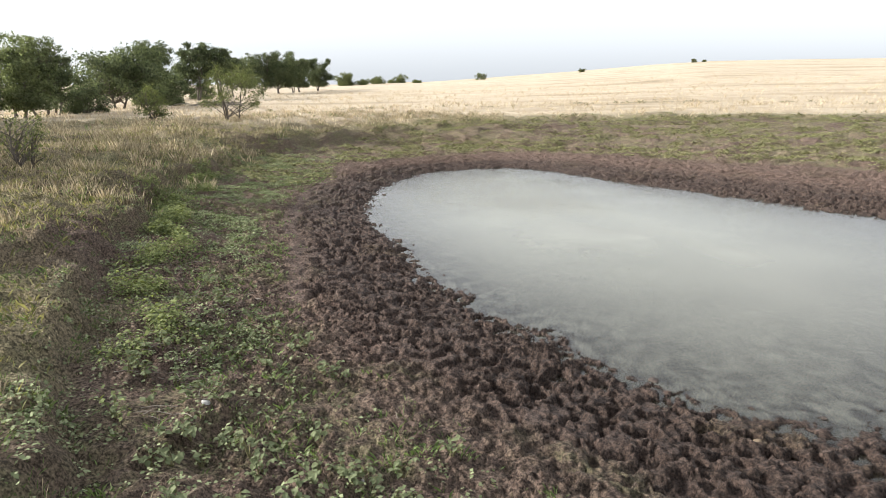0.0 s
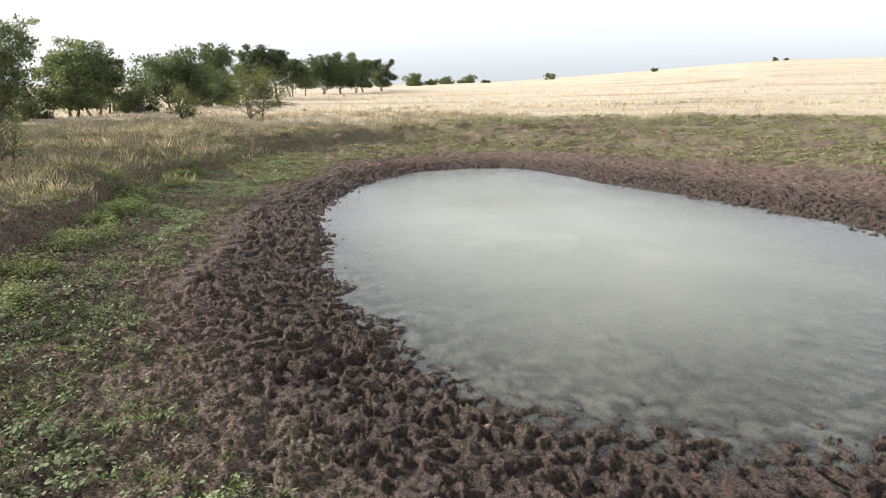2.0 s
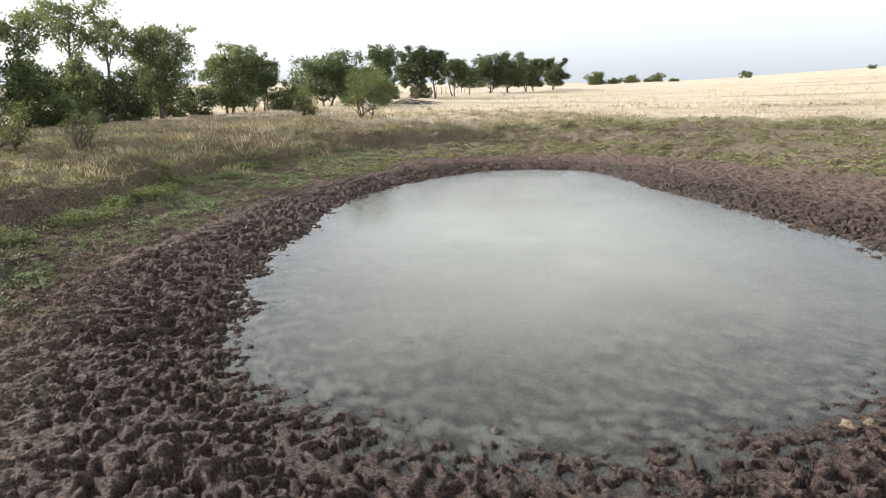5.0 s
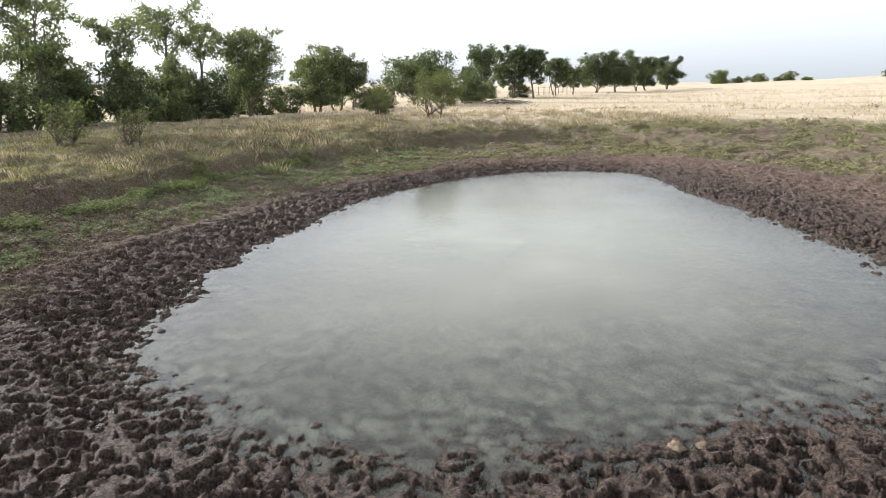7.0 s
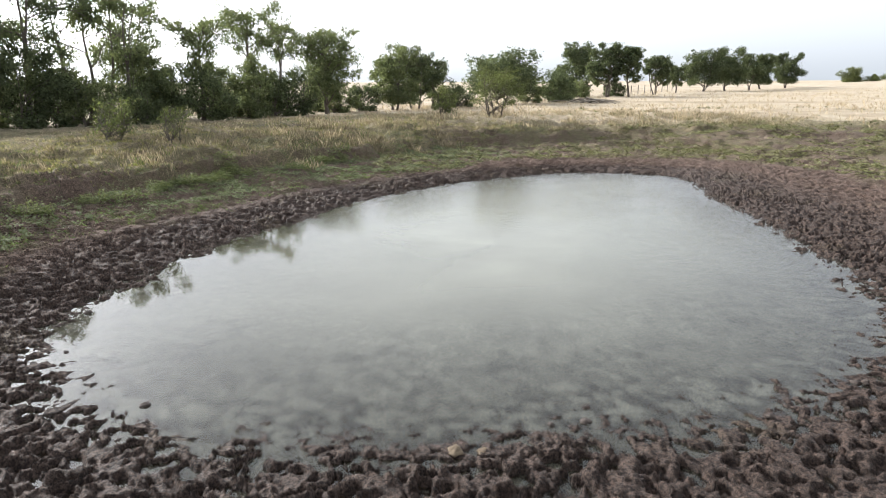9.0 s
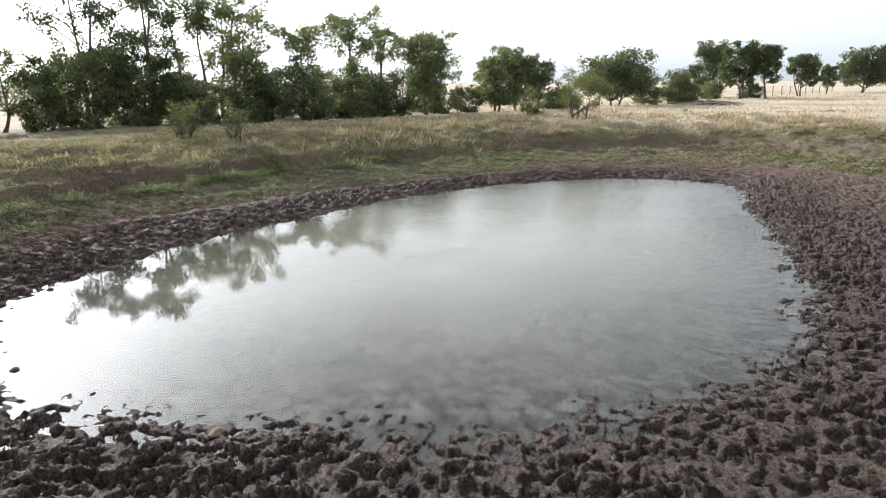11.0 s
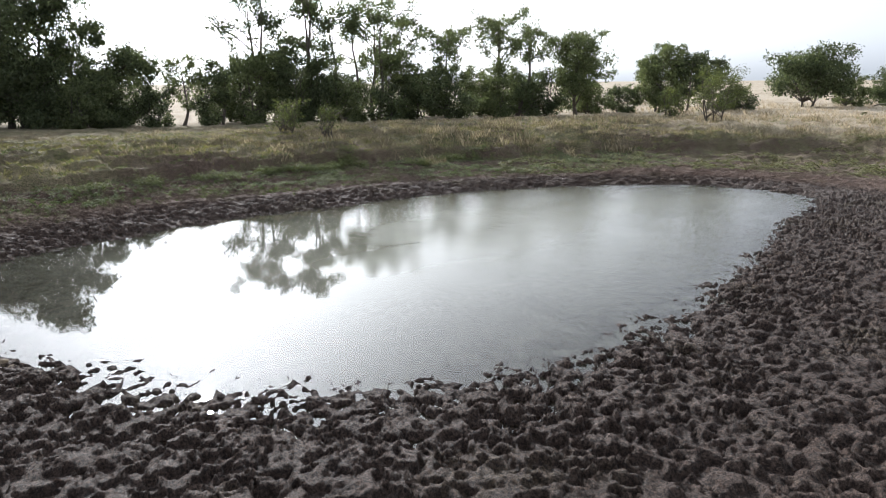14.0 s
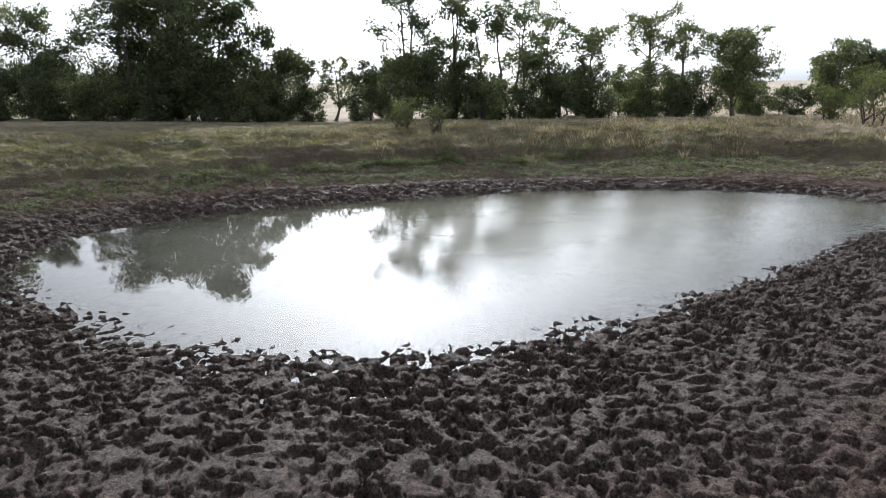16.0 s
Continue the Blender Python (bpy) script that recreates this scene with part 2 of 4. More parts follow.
def ramp_node(nodes, links, source, stops):
    r = nodes.new("ShaderNodeValToRGB")
    while len(r.color_ramp.elements) < len(stops):
        r.color_ramp.elements.new(0.5)
    for e, (at, c) in zip(r.color_ramp.elements, stops):
        e.position, e.color = at, (*c, 1) if len(c) == 3 else c
    links.new(source, r.inputs[0])
    return r


def mixed(nodes, links, fac, a, b, blend="MIX"):
    m = nodes.new("ShaderNodeMix")
    m.data_type, m.blend_type = "RGBA", blend
    for socket, v in ((m.inputs["Factor"], fac), (m.inputs["A"], a), (m.inputs["B"], b)):
        if isinstance(v, (float, int)):
            socket.default_value = v
        elif isinstance(v, tuple):
            socket.default_value = (*v, 1)
        else:
            links.new(v, socket)
    return m.outputs["Result"]


def maths(nodes, links, op, a, b=0.0):
    m = nodes.new("ShaderNodeMath")
    m.operation = op
    for socket, v in zip(m.inputs, (a, b)):
        if isinstance(v, (float, int)):
            socket.default_value = v
        else:
            links.new(v, socket)
    return m.outputs[0]


def ground_material():
    m, N, L, B = shader("earth_and_grass")
    co = N.new("ShaderNodeTexCoord").outputs["Object"]

    def field(name):
        a = N.new("ShaderNodeAttribute")
        a.attribute_name = name
        return a.outputs["Fac"]
    dry, green, wet, open_field, sunk, worn, trodden = field("dry"), field("green"), field("wet"), field("field"), field("sunk"), field("worn"), field("trodden")
    fine, mid, big = noise_node(N, L, 46, 7, 0.8, co), noise_node(N, L, 7.5, 6, 0.75, co), noise_node(N, L, 0.55, 5, 0.6, co)
    soil = ramp_node(N, L, fine.outputs[0], [(0.34, (0.026, 0.0165, 0.0130)), (0.5, (0.090, 0.060, 0.047)), (0.64, (0.240, 0.174, 0.138))]).outputs[0]
    pale = ramp_node(N, L, mid.outputs[0], [(0.40, (0.050, 0.031, 0.023)), (0.62, (0.205, 0.142, 0.108))]).outputs[0]
    soil = mixed(N, L, 0.5, soil, pale)
    crust_sheen = ramp_node(N, L, fine.outputs[0], [(0.3, (0.105, 0.074, 0.056)), (0.7, (0.250, 0.186, 0.144))]).outputs[0]
    # dry crust with sky sheen painted in on the flats, hoof pits left darker
    soil = mixed(N, L, maths(N, L, "MULTIPLY", maths(N, L, "SUBTRACT", 1.0, trodden), 0.18), soil, crust_sheen)
    soil = mixed(N, L, maths(N, L, "MULTIPLY", worn, 0.12), soil, crust_sheen)
    # damp tone; on east and south mud it also stands in for backlit shade
    soil = mixed(N, L, wet, soil, mixed(N, L, 1.0, soil, (0.46, 0.45, 0.45), "MULTIPLY"))
    algae = ramp_node(N, L, big.outputs[0], [(0.56, (0, 0, 0)), (0.72, (0.5, 0.5, 0.5))]).outputs[0]
    soil = mixed(N, L, algae, soil, ramp_node(N, L, mid.outputs[0], [(0.4, (0.05, 0.030, 0.022)), (0.6, (0.105, 0.088, 0.044))]).outputs[0])
    ooze = ramp_node(N, L, mid.outputs[0], [(0.38, (0.056, 0.046, 0.036)), (0.62, (0.140, 0.117, 0.092))]).outputs[0]
    soil = mixed(N, L, sunk, soil, ooze)
    leaf = ramp_node(N, L, fine.outputs[0], [(0.32, (0.024, 0.032, 0.012)), (0.5, (0.079, 0.100, 0.032)), (0.70, (0.185, 0.205, 0.079))]).outputs[0]
    litter = ramp_node(N, L, mid.outputs[0], [(0.3, (0.079, 0.057, 0.041)), (0.52, (0.178, 0.135, 0.090)), (0.72, (0.343, 0.284, 0.172))]).outputs[0]
    cover = ramp_node(N, L, mid.outputs[0], [(0.45, (0, 0, 0)), (0.60, (1, 1, 1))]).outputs[0]
    turf = mixed(N, L, cover, litter, leaf)
    straw = ramp_node(N, L, mid.outputs[0], [(0.25, (0.27, 0.21, 0.135)), (0.5, (0.44, 0.365, 0.265)), (0.8, (0.56, 0.485, 0.375))]).outputs[0]
    straw2 = ramp_node(N, L, big.outputs[0], [(0.3, (0.34, 0.275, 0.19)), (0.55, (0.48, 0.405, 0.30)), (0.8, (0.58, 0.515, 0.41))]).outputs[0]
    straw = mixed(N, L, 0.55, straw, straw2)
    drift = N.new("ShaderNodeMapping")
    drift.inputs["Scale"].default_value = (0.018, 0.11, 1.0)
    L.new(co, drift.inputs["Vector"])
    swathe = noise_node(N, L, 1.0, 6, 0.65, drift.outputs[0])
    straw = mixed(N, L, 1.0, straw, ramp_node(N, L, swathe.outputs[0], [(0.34, (0.62, 0.60, 0.55)), (0.46, (0.92, 0.91, 0.89)), (0.6, (1.0, 1.0, 1.0))]).outputs[0], "MULTIPLY")
    thatch = ramp_node(N, L, fine.outputs[0], [(0.3, (0.085, 0.064, 0.040)), (0.5, (0.19, 0.148, 0.092)), (0.7, (0.34, 0.275, 0.18))]).outputs[0]
    thatch = mixed(N, L, 0.55, thatch, ramp_node(N, L, big.outputs[0], [(0.38, (0.085, 0.100, 0.040)), (0.62, (0.25, 0.205, 0.125))]).outputs[0])
    straw = mixed(N, L, open_field, thatch, straw)
    col = mixed(N, L, green, soil, turf)
    col = mixed(N, L, dry, col, straw)
    speck = noise_node(N, L, 34, 4, 0.75, co)
    fleck = ramp_node(N, L, speck.outputs[0], [(0.40, (0.34, 0.34, 0.34)), (0.50, (0.98, 0.98, 1.0)), (0.60, (1.75, 1.75, 1.77))]).outputs[0]
    col = mixed(N, L, maths(N, L, "SUBTRACT", 1.0, maths(N, L, "MULTIPLY", open_field, 0.8)), col, mixed(N, L, 1.0, col, fleck, "MULTIPLY"))
    L.new(col, B.inputs["Base Color"])
    rough = maths(N, L, "SUBTRACT", 0.97, maths(N, L, "MULTIPLY", wet, 0.30))
    L.new(rough, B.inputs["Roughness"])
    B.inputs["Specular IOR Level"].default_value = 0.22
    bump = N.new("ShaderNodeBump")
    bump.inputs["Strength"].default_value, bump.inputs["Distance"].default_value = 0.9, 0.036
    grit = noise_node(N, L, 130, 3, 0.75, co)
    L.new(maths(N, L, "ADD", maths(N, L, "MULTIPLY", grit.outputs[0], 0.55), maths(N, L, "ADD", fine.outputs[0], maths(N, L, "MULTIPLY", mid.outputs[0], 1.5))), bump.inputs["Height"])
    L.new(bump.outputs[0], B.inputs["Normal"])
    return m


def water_material():
    m, N, L, B = shader("murky_water")
    N.remove(B)
    out = N["Material Output"]
    co = N.new("ShaderNodeTexCoord").outputs["Object"]
    a = N.new("ShaderNodeAttribute")
    a.attribute_name = "silt"
    stretch = N.new("ShaderNodeMapping")
    stretch.inputs["Scale"].default_value = (1.0, 1.9, 1.0)
    stretch.inputs["Rotation"].default_value = (0, 0, radians(-8))
    L.new(co, stretch.inputs["Vector"])
    small, broad, patch = noise_node(N, L, 8.5, 2.5, 0.55, stretch.outputs[0]), noise_node(N, L, 2.2, 2, 0.5, stretch.outputs[0]), noise_node(N, L, 0.16, 2, 0.5, co)
    apart = N.new("ShaderNodeSeparateXYZ")
    L.new(co, apart.inputs[0])
    windy = N.new("ShaderNodeMapRange")
    for k, value in enumerate((12.0, 18.0, 0.06, 1.9)):
        windy.inputs[k + 1].default_value = value
    L.new(apart.outputs["Y"], windy.inputs[0])
    calm = maths(N, L, "MULTIPLY", windy.outputs[0], ramp_node(N, L, patch.outputs[0], [(0.38, (0.45, 0.45, 0.45)), (0.6, (1, 1, 1))]).outputs[0])
    wave = maths(N, L, "MULTIPLY", maths(N, L, "ADD", small.outputs[0], maths(N, L, "MULTIPLY", broad.outputs[0], 0.45)), calm)
    bump = N.new("ShaderNodeBump")
    bump.inputs["Strength"].default_value, bump.inputs["Distance"].default_value = 0.5, 0.011
    L.new(wave, bump.inputs["Height"])
    fres = N.new("ShaderNodeFresnel")
    fres.inputs["IOR"].default_value = 1.33
    L.new(bump.outputs[0], fres.inputs["Normal"])
    silt = N.new("ShaderNodeBsdfDiffuse")
    cloud = noise_node(N, L, 0.5, 3, 0.5, co)
    L.new(ramp_node(N, L, cloud.outputs[0], [(0.3, (0.222, 0.218, 0.174)), (0.7, (0.272, 0.268, 0.216))]).outputs[0], silt.inputs["Color"])
    clear = N.new("ShaderNodeBsdfTransparent")
    clear.inputs["Color"].default_value = (0.80, 0.76, 0.68, 1)
    body = N.new("ShaderNodeMixShader")
    L.new(a.outputs["Fac"], body.inputs[0])
    L.new(clear.outputs[0], body.inputs[1])
    L.new(silt.outputs[0], body.inputs[2])
    gloss = N.new("ShaderNodeBsdfGlossy")
    gloss.inputs["Roughness"].default_value = 0.018
    L.new(bump.outputs[0], gloss.inputs["Normal"])
    top = N.new("ShaderNodeMixShader")
    L.new(fres.outputs[0], top.inputs[0])
    L.new(body.outputs[0], top.inputs[1])
    L.new(gloss.outputs[0], top.inputs[2])
    L.new(top.outputs[0], out.inputs["Surface"])
    return m


def leaf_material(name, dark, light, through_colour, share=0.35):
    m, N, L, B = shader(name)
    out = N["Material Output"]
    geo = N.new("ShaderNodeNewGeometry")
    col = ramp_node(N, L, geo.outputs["Random Per Island"], [(0.0, dark), (0.6, light), (1.0, tuple(1.35 * c for c in light))]).outputs[0]
    L.new(col, B.inputs["Base Color"])
    B.inputs["Roughness"].default_value = 0.72
    B.inputs["Specular IOR Level"].default_value = 0.14
    tr = N.new("ShaderNodeBsdfTranslucent")
    L.new(mixed(N, L, 1.0, col, through_colour, "MULTIPLY"), tr.inputs["Color"])
    mix = N.new("ShaderNodeMixShader")
    mix.inputs[0].default_value = share
    L.new(B.outputs[0], mix.inputs[1])
    L.new(tr.outputs[0], mix.inputs[2])
    L.new(mix.outputs[0], out.inputs["Surface"])
    return m


def bark_material(name, dark, light):
    m, N, L, B = shader(name)
    co = N.new("ShaderNodeTexCoord").outputs["Object"]
    map_ = N.new("ShaderNodeMapping")
    map_.inputs["Scale"].default_value = (1, 1, 0.2)
    L.new(co, map_.inputs["Vector"])
    n = noise_node(N, L, 22, 5, 0.7, map_.outputs[0])
    L.new(ramp_node(N, L, n.outputs[0], [(0.3, dark), (0.7, light)]).outputs[0], B.inputs["Base Color"])
    B.inputs["Roughness"].default_value = 0.9
    bump = N.new("ShaderNodeBump")
    bump.inputs["Strength"].default_value, bump.inputs["Distance"].default_value = 0.8, 0.02
    L.new(n.outputs[0], bump.inputs["Height"])
    L.new(bump.outputs[0], B.inputs["Normal"])
    return m


EARTH, WATER = ground_material(), water_material()
BARK = bark_material("grey_bark", (0.045, 0.036, 0.028), (0.16, 0.135, 0.11))
DEADWOOD = bark_material("dead_wood", (0.09, 0.075, 0.06), (0.32, 0.28, 0.23))
# the next two leaf greens are lifted and greyed to paint in haze
LEAF_DARK = leaf_material("dark_green_leaves", (0.040, 0.049, 0.028), (0.098, 0.114, 0.064), (1.45, 1.5, 1.0), 0.42)
LEAF_LIGHT = leaf_material("light_green_leaves", (0.062, 0.074, 0.038), (0.140, 0.156, 0.084), (1.45, 1.5, 1.0), 0.45)
LEAF_GREY = leaf_material("grey_green_leaves", (0.055, 0.065, 0.028), (0.120, 0.130, 0.062), (1.5, 1.6, 0.8))
BANK_STRAW = leaf_material("brown_grass_blades", (0.15, 0.120, 0.080), (0.365, 0.310, 0.220), (1.1, 1.05, 0.8), 0.35)
STRAW = leaf_material("dry_grass_blades", (0.30, 0.235, 0.145), (0.50, 0.42, 0.30), (1.1, 1.05, 0.9), 0.35)
BLADE = leaf_material("green_grass_blades", (0.050, 0.076, 0.027), (0.132, 0.168, 0.070), (1.4, 1.55, 0.7), 0.3)
TURF = leaf_material("olive_turf_blades", (0.080, 0.085, 0.034), (0.225, 0.205, 0.095), (1.3, 1.35, 0.7), 0.3)
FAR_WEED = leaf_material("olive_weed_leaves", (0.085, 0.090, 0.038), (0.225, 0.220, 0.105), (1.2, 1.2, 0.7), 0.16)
ROW_WEED = leaf_material("yellow_green_weed_leaves", (0.068, 0.084, 0.032), (0.178, 0.200, 0.082), (1.3, 1.35, 0.6), 0.25)
EDGE_WEED = leaf_material("dark_olive_weed_leaves", (0.060, 0.055, 0.028), (0.150, 0.140, 0.070), (1.2, 1.2, 0.7), 0.2)
WEED = leaf_material("pale_green_weed_leaves", (0.075, 0.092, 0.044), (0.215, 0.238, 0.130), (1.2, 1.25, 0.6), 0.16)


# ---- ground ----
def ground():
    a = np.radians(np.concatenate([np.linspace(-135, 10, 1300, endpoint=False), np.linspace(10, 35, 130, endpoint=False), np.linspace(35, 195, 560, endpoint=False), np.linspace(195, 225, 150, endpoint=False)]))
    rim = reach(a)
    inner = [rim * f - 4.6 * f for f in np.concatenate([[0.0003], np.linspace(0.12, 0.95, 9)])]
    inner += [rim + k for k in np.concatenate([np.arange(-4.6, -0.8, 0.085), np.arange(-0.8, 2.5, 0.022), np.arange(2.5, 4.6, 0.03), np.arange(4.6, 8.6, 0.075), np.arange(8.6, 12.9, 0.16), [13.0]])]
    outer = np.concatenate([np.arange(13.0, 22.0, 0.25), 22.0 * 1.08 ** np.arange(0, 65)])
    verts, faces, n = [], [], 0
    for r, every in ((np.array(inner), 1), (np.array([rim[::2] + k for k in outer]), 2)):
        b = a[::every]
        x, y = POND[0] + r * np.cos(b), POND[1] + r * np.sin(b)
        nr, na = r.shape
        i, j = np.meshgrid(np.arange(nr - 1), np.arange(na), indexing="ij")
        k = (j + 1) % na
        verts.append(np.stack([x.ravel(), y.ravel()], 1))
        faces.append(n + np.stack([i * na + j, (i + 1) * na + j, (i + 1) * na + k, i * na + k], -1).reshape(-1, 4))
        n += nr * na
        if every == 1:
            seam = np.arange(n - na, n)
    verts, faces = np.vstack(verts), np.vstack(faces)
    odd, before, after = seam[1::2], seam[0::2], np.roll(seam[0::2], -1)
    verts[odd] = (verts[before] + verts[after]) / 2
    verts[seam[0::2]] = verts[n - len(outer) * len(rim[::2]):][:len(rim[::2])]
    x, y = verts[:, 0], verts[:, 1]
    d, deg = from_shore(x, y), round_pond(x, y)
    z = lie(x, y, d)
    h, mud, trodden = relief(x, y, d, deg)
    z = z + h
    z[odd] = (z[before] + z[after]) / 2
    verts = np.column_stack([verts, z])
    ob = part("ground", (verts, faces), EARTH)
    dry_at = wheel(deg, DRY_AT)
    dry = step(-0.6, 0.8, d - dry_at + (fbm(x, y, 1.5, 81, 3) - 0.5) * 3.0)
    dry = np.maximum(dry, 0.35 * step(0.5, 2.5, d - mud_width(deg)) * step(4.5, 6.5, d) * step(0.3, 0.6, fbm(x, y, 1.8, 83, 3)))
    patch = step(0.35, 0.62, fbm(x, y, 2.2, 85, 3))
    dry = dry * (1 - 0.45 * (1 - patch) * step(26, 12, d))
    worn = trail(d, deg)
    grow = (1 - mud) * (1 - worn) * (0.10 + 0.55 * step(0.47, 0.6, fbm(x, y, 0.8, 91, 3)) * (0.60 + 0.40 * step(4, 7, d)))
    # damp near the water plus painted backlit shade, stronger in hollows
    wet = np.clip(step(1.0, 0.25, d / wheel(deg, DAMP_SHADE_TO)) - 3.0 * h, 0, 1)
    field = np.where(((deg % 360) > 130) & ((deg % 360) < 260), step(16, 30, d), step(1, 5, d - dry_at))
    for name, v in (("sunk", step(-0.015, -0.075, z)), ("field", field), ("dry", dry), ("green", grow), ("trodden", trodden), ("wet", wet), ("worn", worn)):
        floats(ob, name, v)
    return tagged(ob, "trodden mud, weedy bank and dry pasture rising to a hill", "ground", kind="structure")


ground()


# ---- water ----
def pond_water():
    a = np.radians(np.linspace(-180, 180, 1000, endpoint=False))
    rim = reach(a)
    r = np.array([rim * f - 5.0 * f for f in (0.0003, 0.3, 0.6, 0.85)] + [rim + k for k in np.concatenate([np.arange(-5.0, -1.5, 0.07), np.arange(-1.5, 1.6, 0.06)])])
    x, y = (POND[0] + r * np.cos(a)).ravel(), (POND[1] + r * np.sin(a)).ravel()
    nr, na = r.shape
    i, j = np.meshgrid(np.arange(nr - 1), np.arange(na), indexing="ij")
    k = (j + 1) % na
    faces = np.stack([i * na + j, (i + 1) * na + j, (i + 1) * na + k, i * na + k], -1).reshape(-1, 4)
    d = from_shore(x, y)
    depth = np.clip(-lie(x, y, d) - relief(x, y, d, round_pond(x, y))[0] + 0.01, 0.0, None)
    ob = part("water", (np.stack([x, y, np.zeros_like(x)], 1), faces), WATER)
    floats(ob, "silt", 1 - np.exp(-((depth + 0.005) / 0.28) ** 1.3))
    return tagged(ob, "shallow murky grey-green water of a stock pond", "pond water", kind="structure")


pond_water()


# ---- trees ----
def tube(path, radii, sides=7):
    path, radii = np.asarray(path, float), np.asarray(radii, float)
    n = len(path)
    t = np.gradient(path, axis=0)
    t /= np.linalg.norm(t, axis=1)[:, None] + 1e-9
    ref = np.where(np.abs(t[:, 2:3]) > 0.9, np.array([[1.0, 0, 0]]), np.array([[0, 0, 1.0]]))
    u = np.cross(t, ref)
    u /= np.linalg.norm(u, axis=1)[:, None] + 1e-9
    v = np.cross(t, u)
    a = np.linspace(0, 2 * math.pi, sides, endpoint=False)
    ring = (u[:, None] * np.cos(a)[None, :, None] + v[:, None] * np.sin(a)[None, :, None]) * radii[:, None, None]
    verts = (path[:, None] + ring).reshape(-1, 3)
    i, j = np.meshgrid(np.arange(n - 1), np.arange(sides), indexing="ij")
    k = (j + 1) % sides
    return verts, np.stack([i * sides + j, i * sides + k, (i + 1) * sides + k, (i + 1) * sides + j], -1).reshape(-1, 4)


def joined(pieces):
    verts, faces, n = [], [], 0
    for v, f in pieces:
        verts.append(v)
        faces.append(f + n)
        n += len(v)
    return np.vstack(verts), np.vstack(faces)


def bent(a, b, rng, sag=0.12, n=6):
    """A crooked way from a to b."""
    a, b = np.asarray(a, float), np.asarray(b, float)
    u = np.linspace(0, 1, n)[:, None]
    length = np.linalg.norm(b - a)
    p = a + (b - a) * u
    p[:, 2] += sag * length * np.sin(math.pi * u[:, 0])
    for k in (1, 2, 3):
        p += np.sin(math.pi * k * u) * rng.normal(0, 0.035 * length / k, 3)[None, :] * np.array([1, 1, 0.4])
    return p


def leaves(centres, radii, count, size, rng, fill_in, flat=0.8):
    """Leaf sprays scattered in clumps, thicker towards each clump's skin."""
    w = np.asarray(radii) ** 2.0
    pick = rng.choice(len(centres), count, p=w / w.sum())
    way = rng.normal(size=(count, 3))
    way /= np.linalg.norm(way, axis=1)[:, None]
    out = rng.random(count) ** 0.5 * (1 + 0.35 * rng.random(count) ** 6)
    middle = np.asarray(centres)[pick]
    other = np.asarray(centres)[rng.choice(len(centres), count)]
    near = (np.linalg.norm(other - middle, axis=1) < 3.2 * np.asarray(radii)[pick]) | (rng.random(count) < fill_in)
    middle = np.where(near[:, None], middle + (other - middle) * rng.uniform(0, 0.6, (count, 1)), middle)
    pos = middle + way * (out * 1.12 * np.asarray(radii)[pick])[:, None] * np.array([1, 1, flat])
    pos += rng.normal(0, 0.05, pos.shape)
    along = rng.normal(size=(count, 3)) + np.array([0, 0, -0.25])
    along /= np.linalg.norm(along, axis=1)[:, None]
    side = np.cross(along, rng.normal(size=(count, 3)))
    side /= np.linalg.norm(side, axis=1)[:, None] + 1e-9
    s = (size * (0.55 + 0.9 * rng.random(count)))[:, None]
    v = np.stack([pos - along * s * 0.5 + side * s * 0.2, pos + side * s * rng.uniform(-0.6, 0.1, (count, 1)) + along * s * 0.1, pos + along * s * 0.6], 1).reshape(-1, 3)
    return v, np.arange(3 * count).reshape(-1, 3)


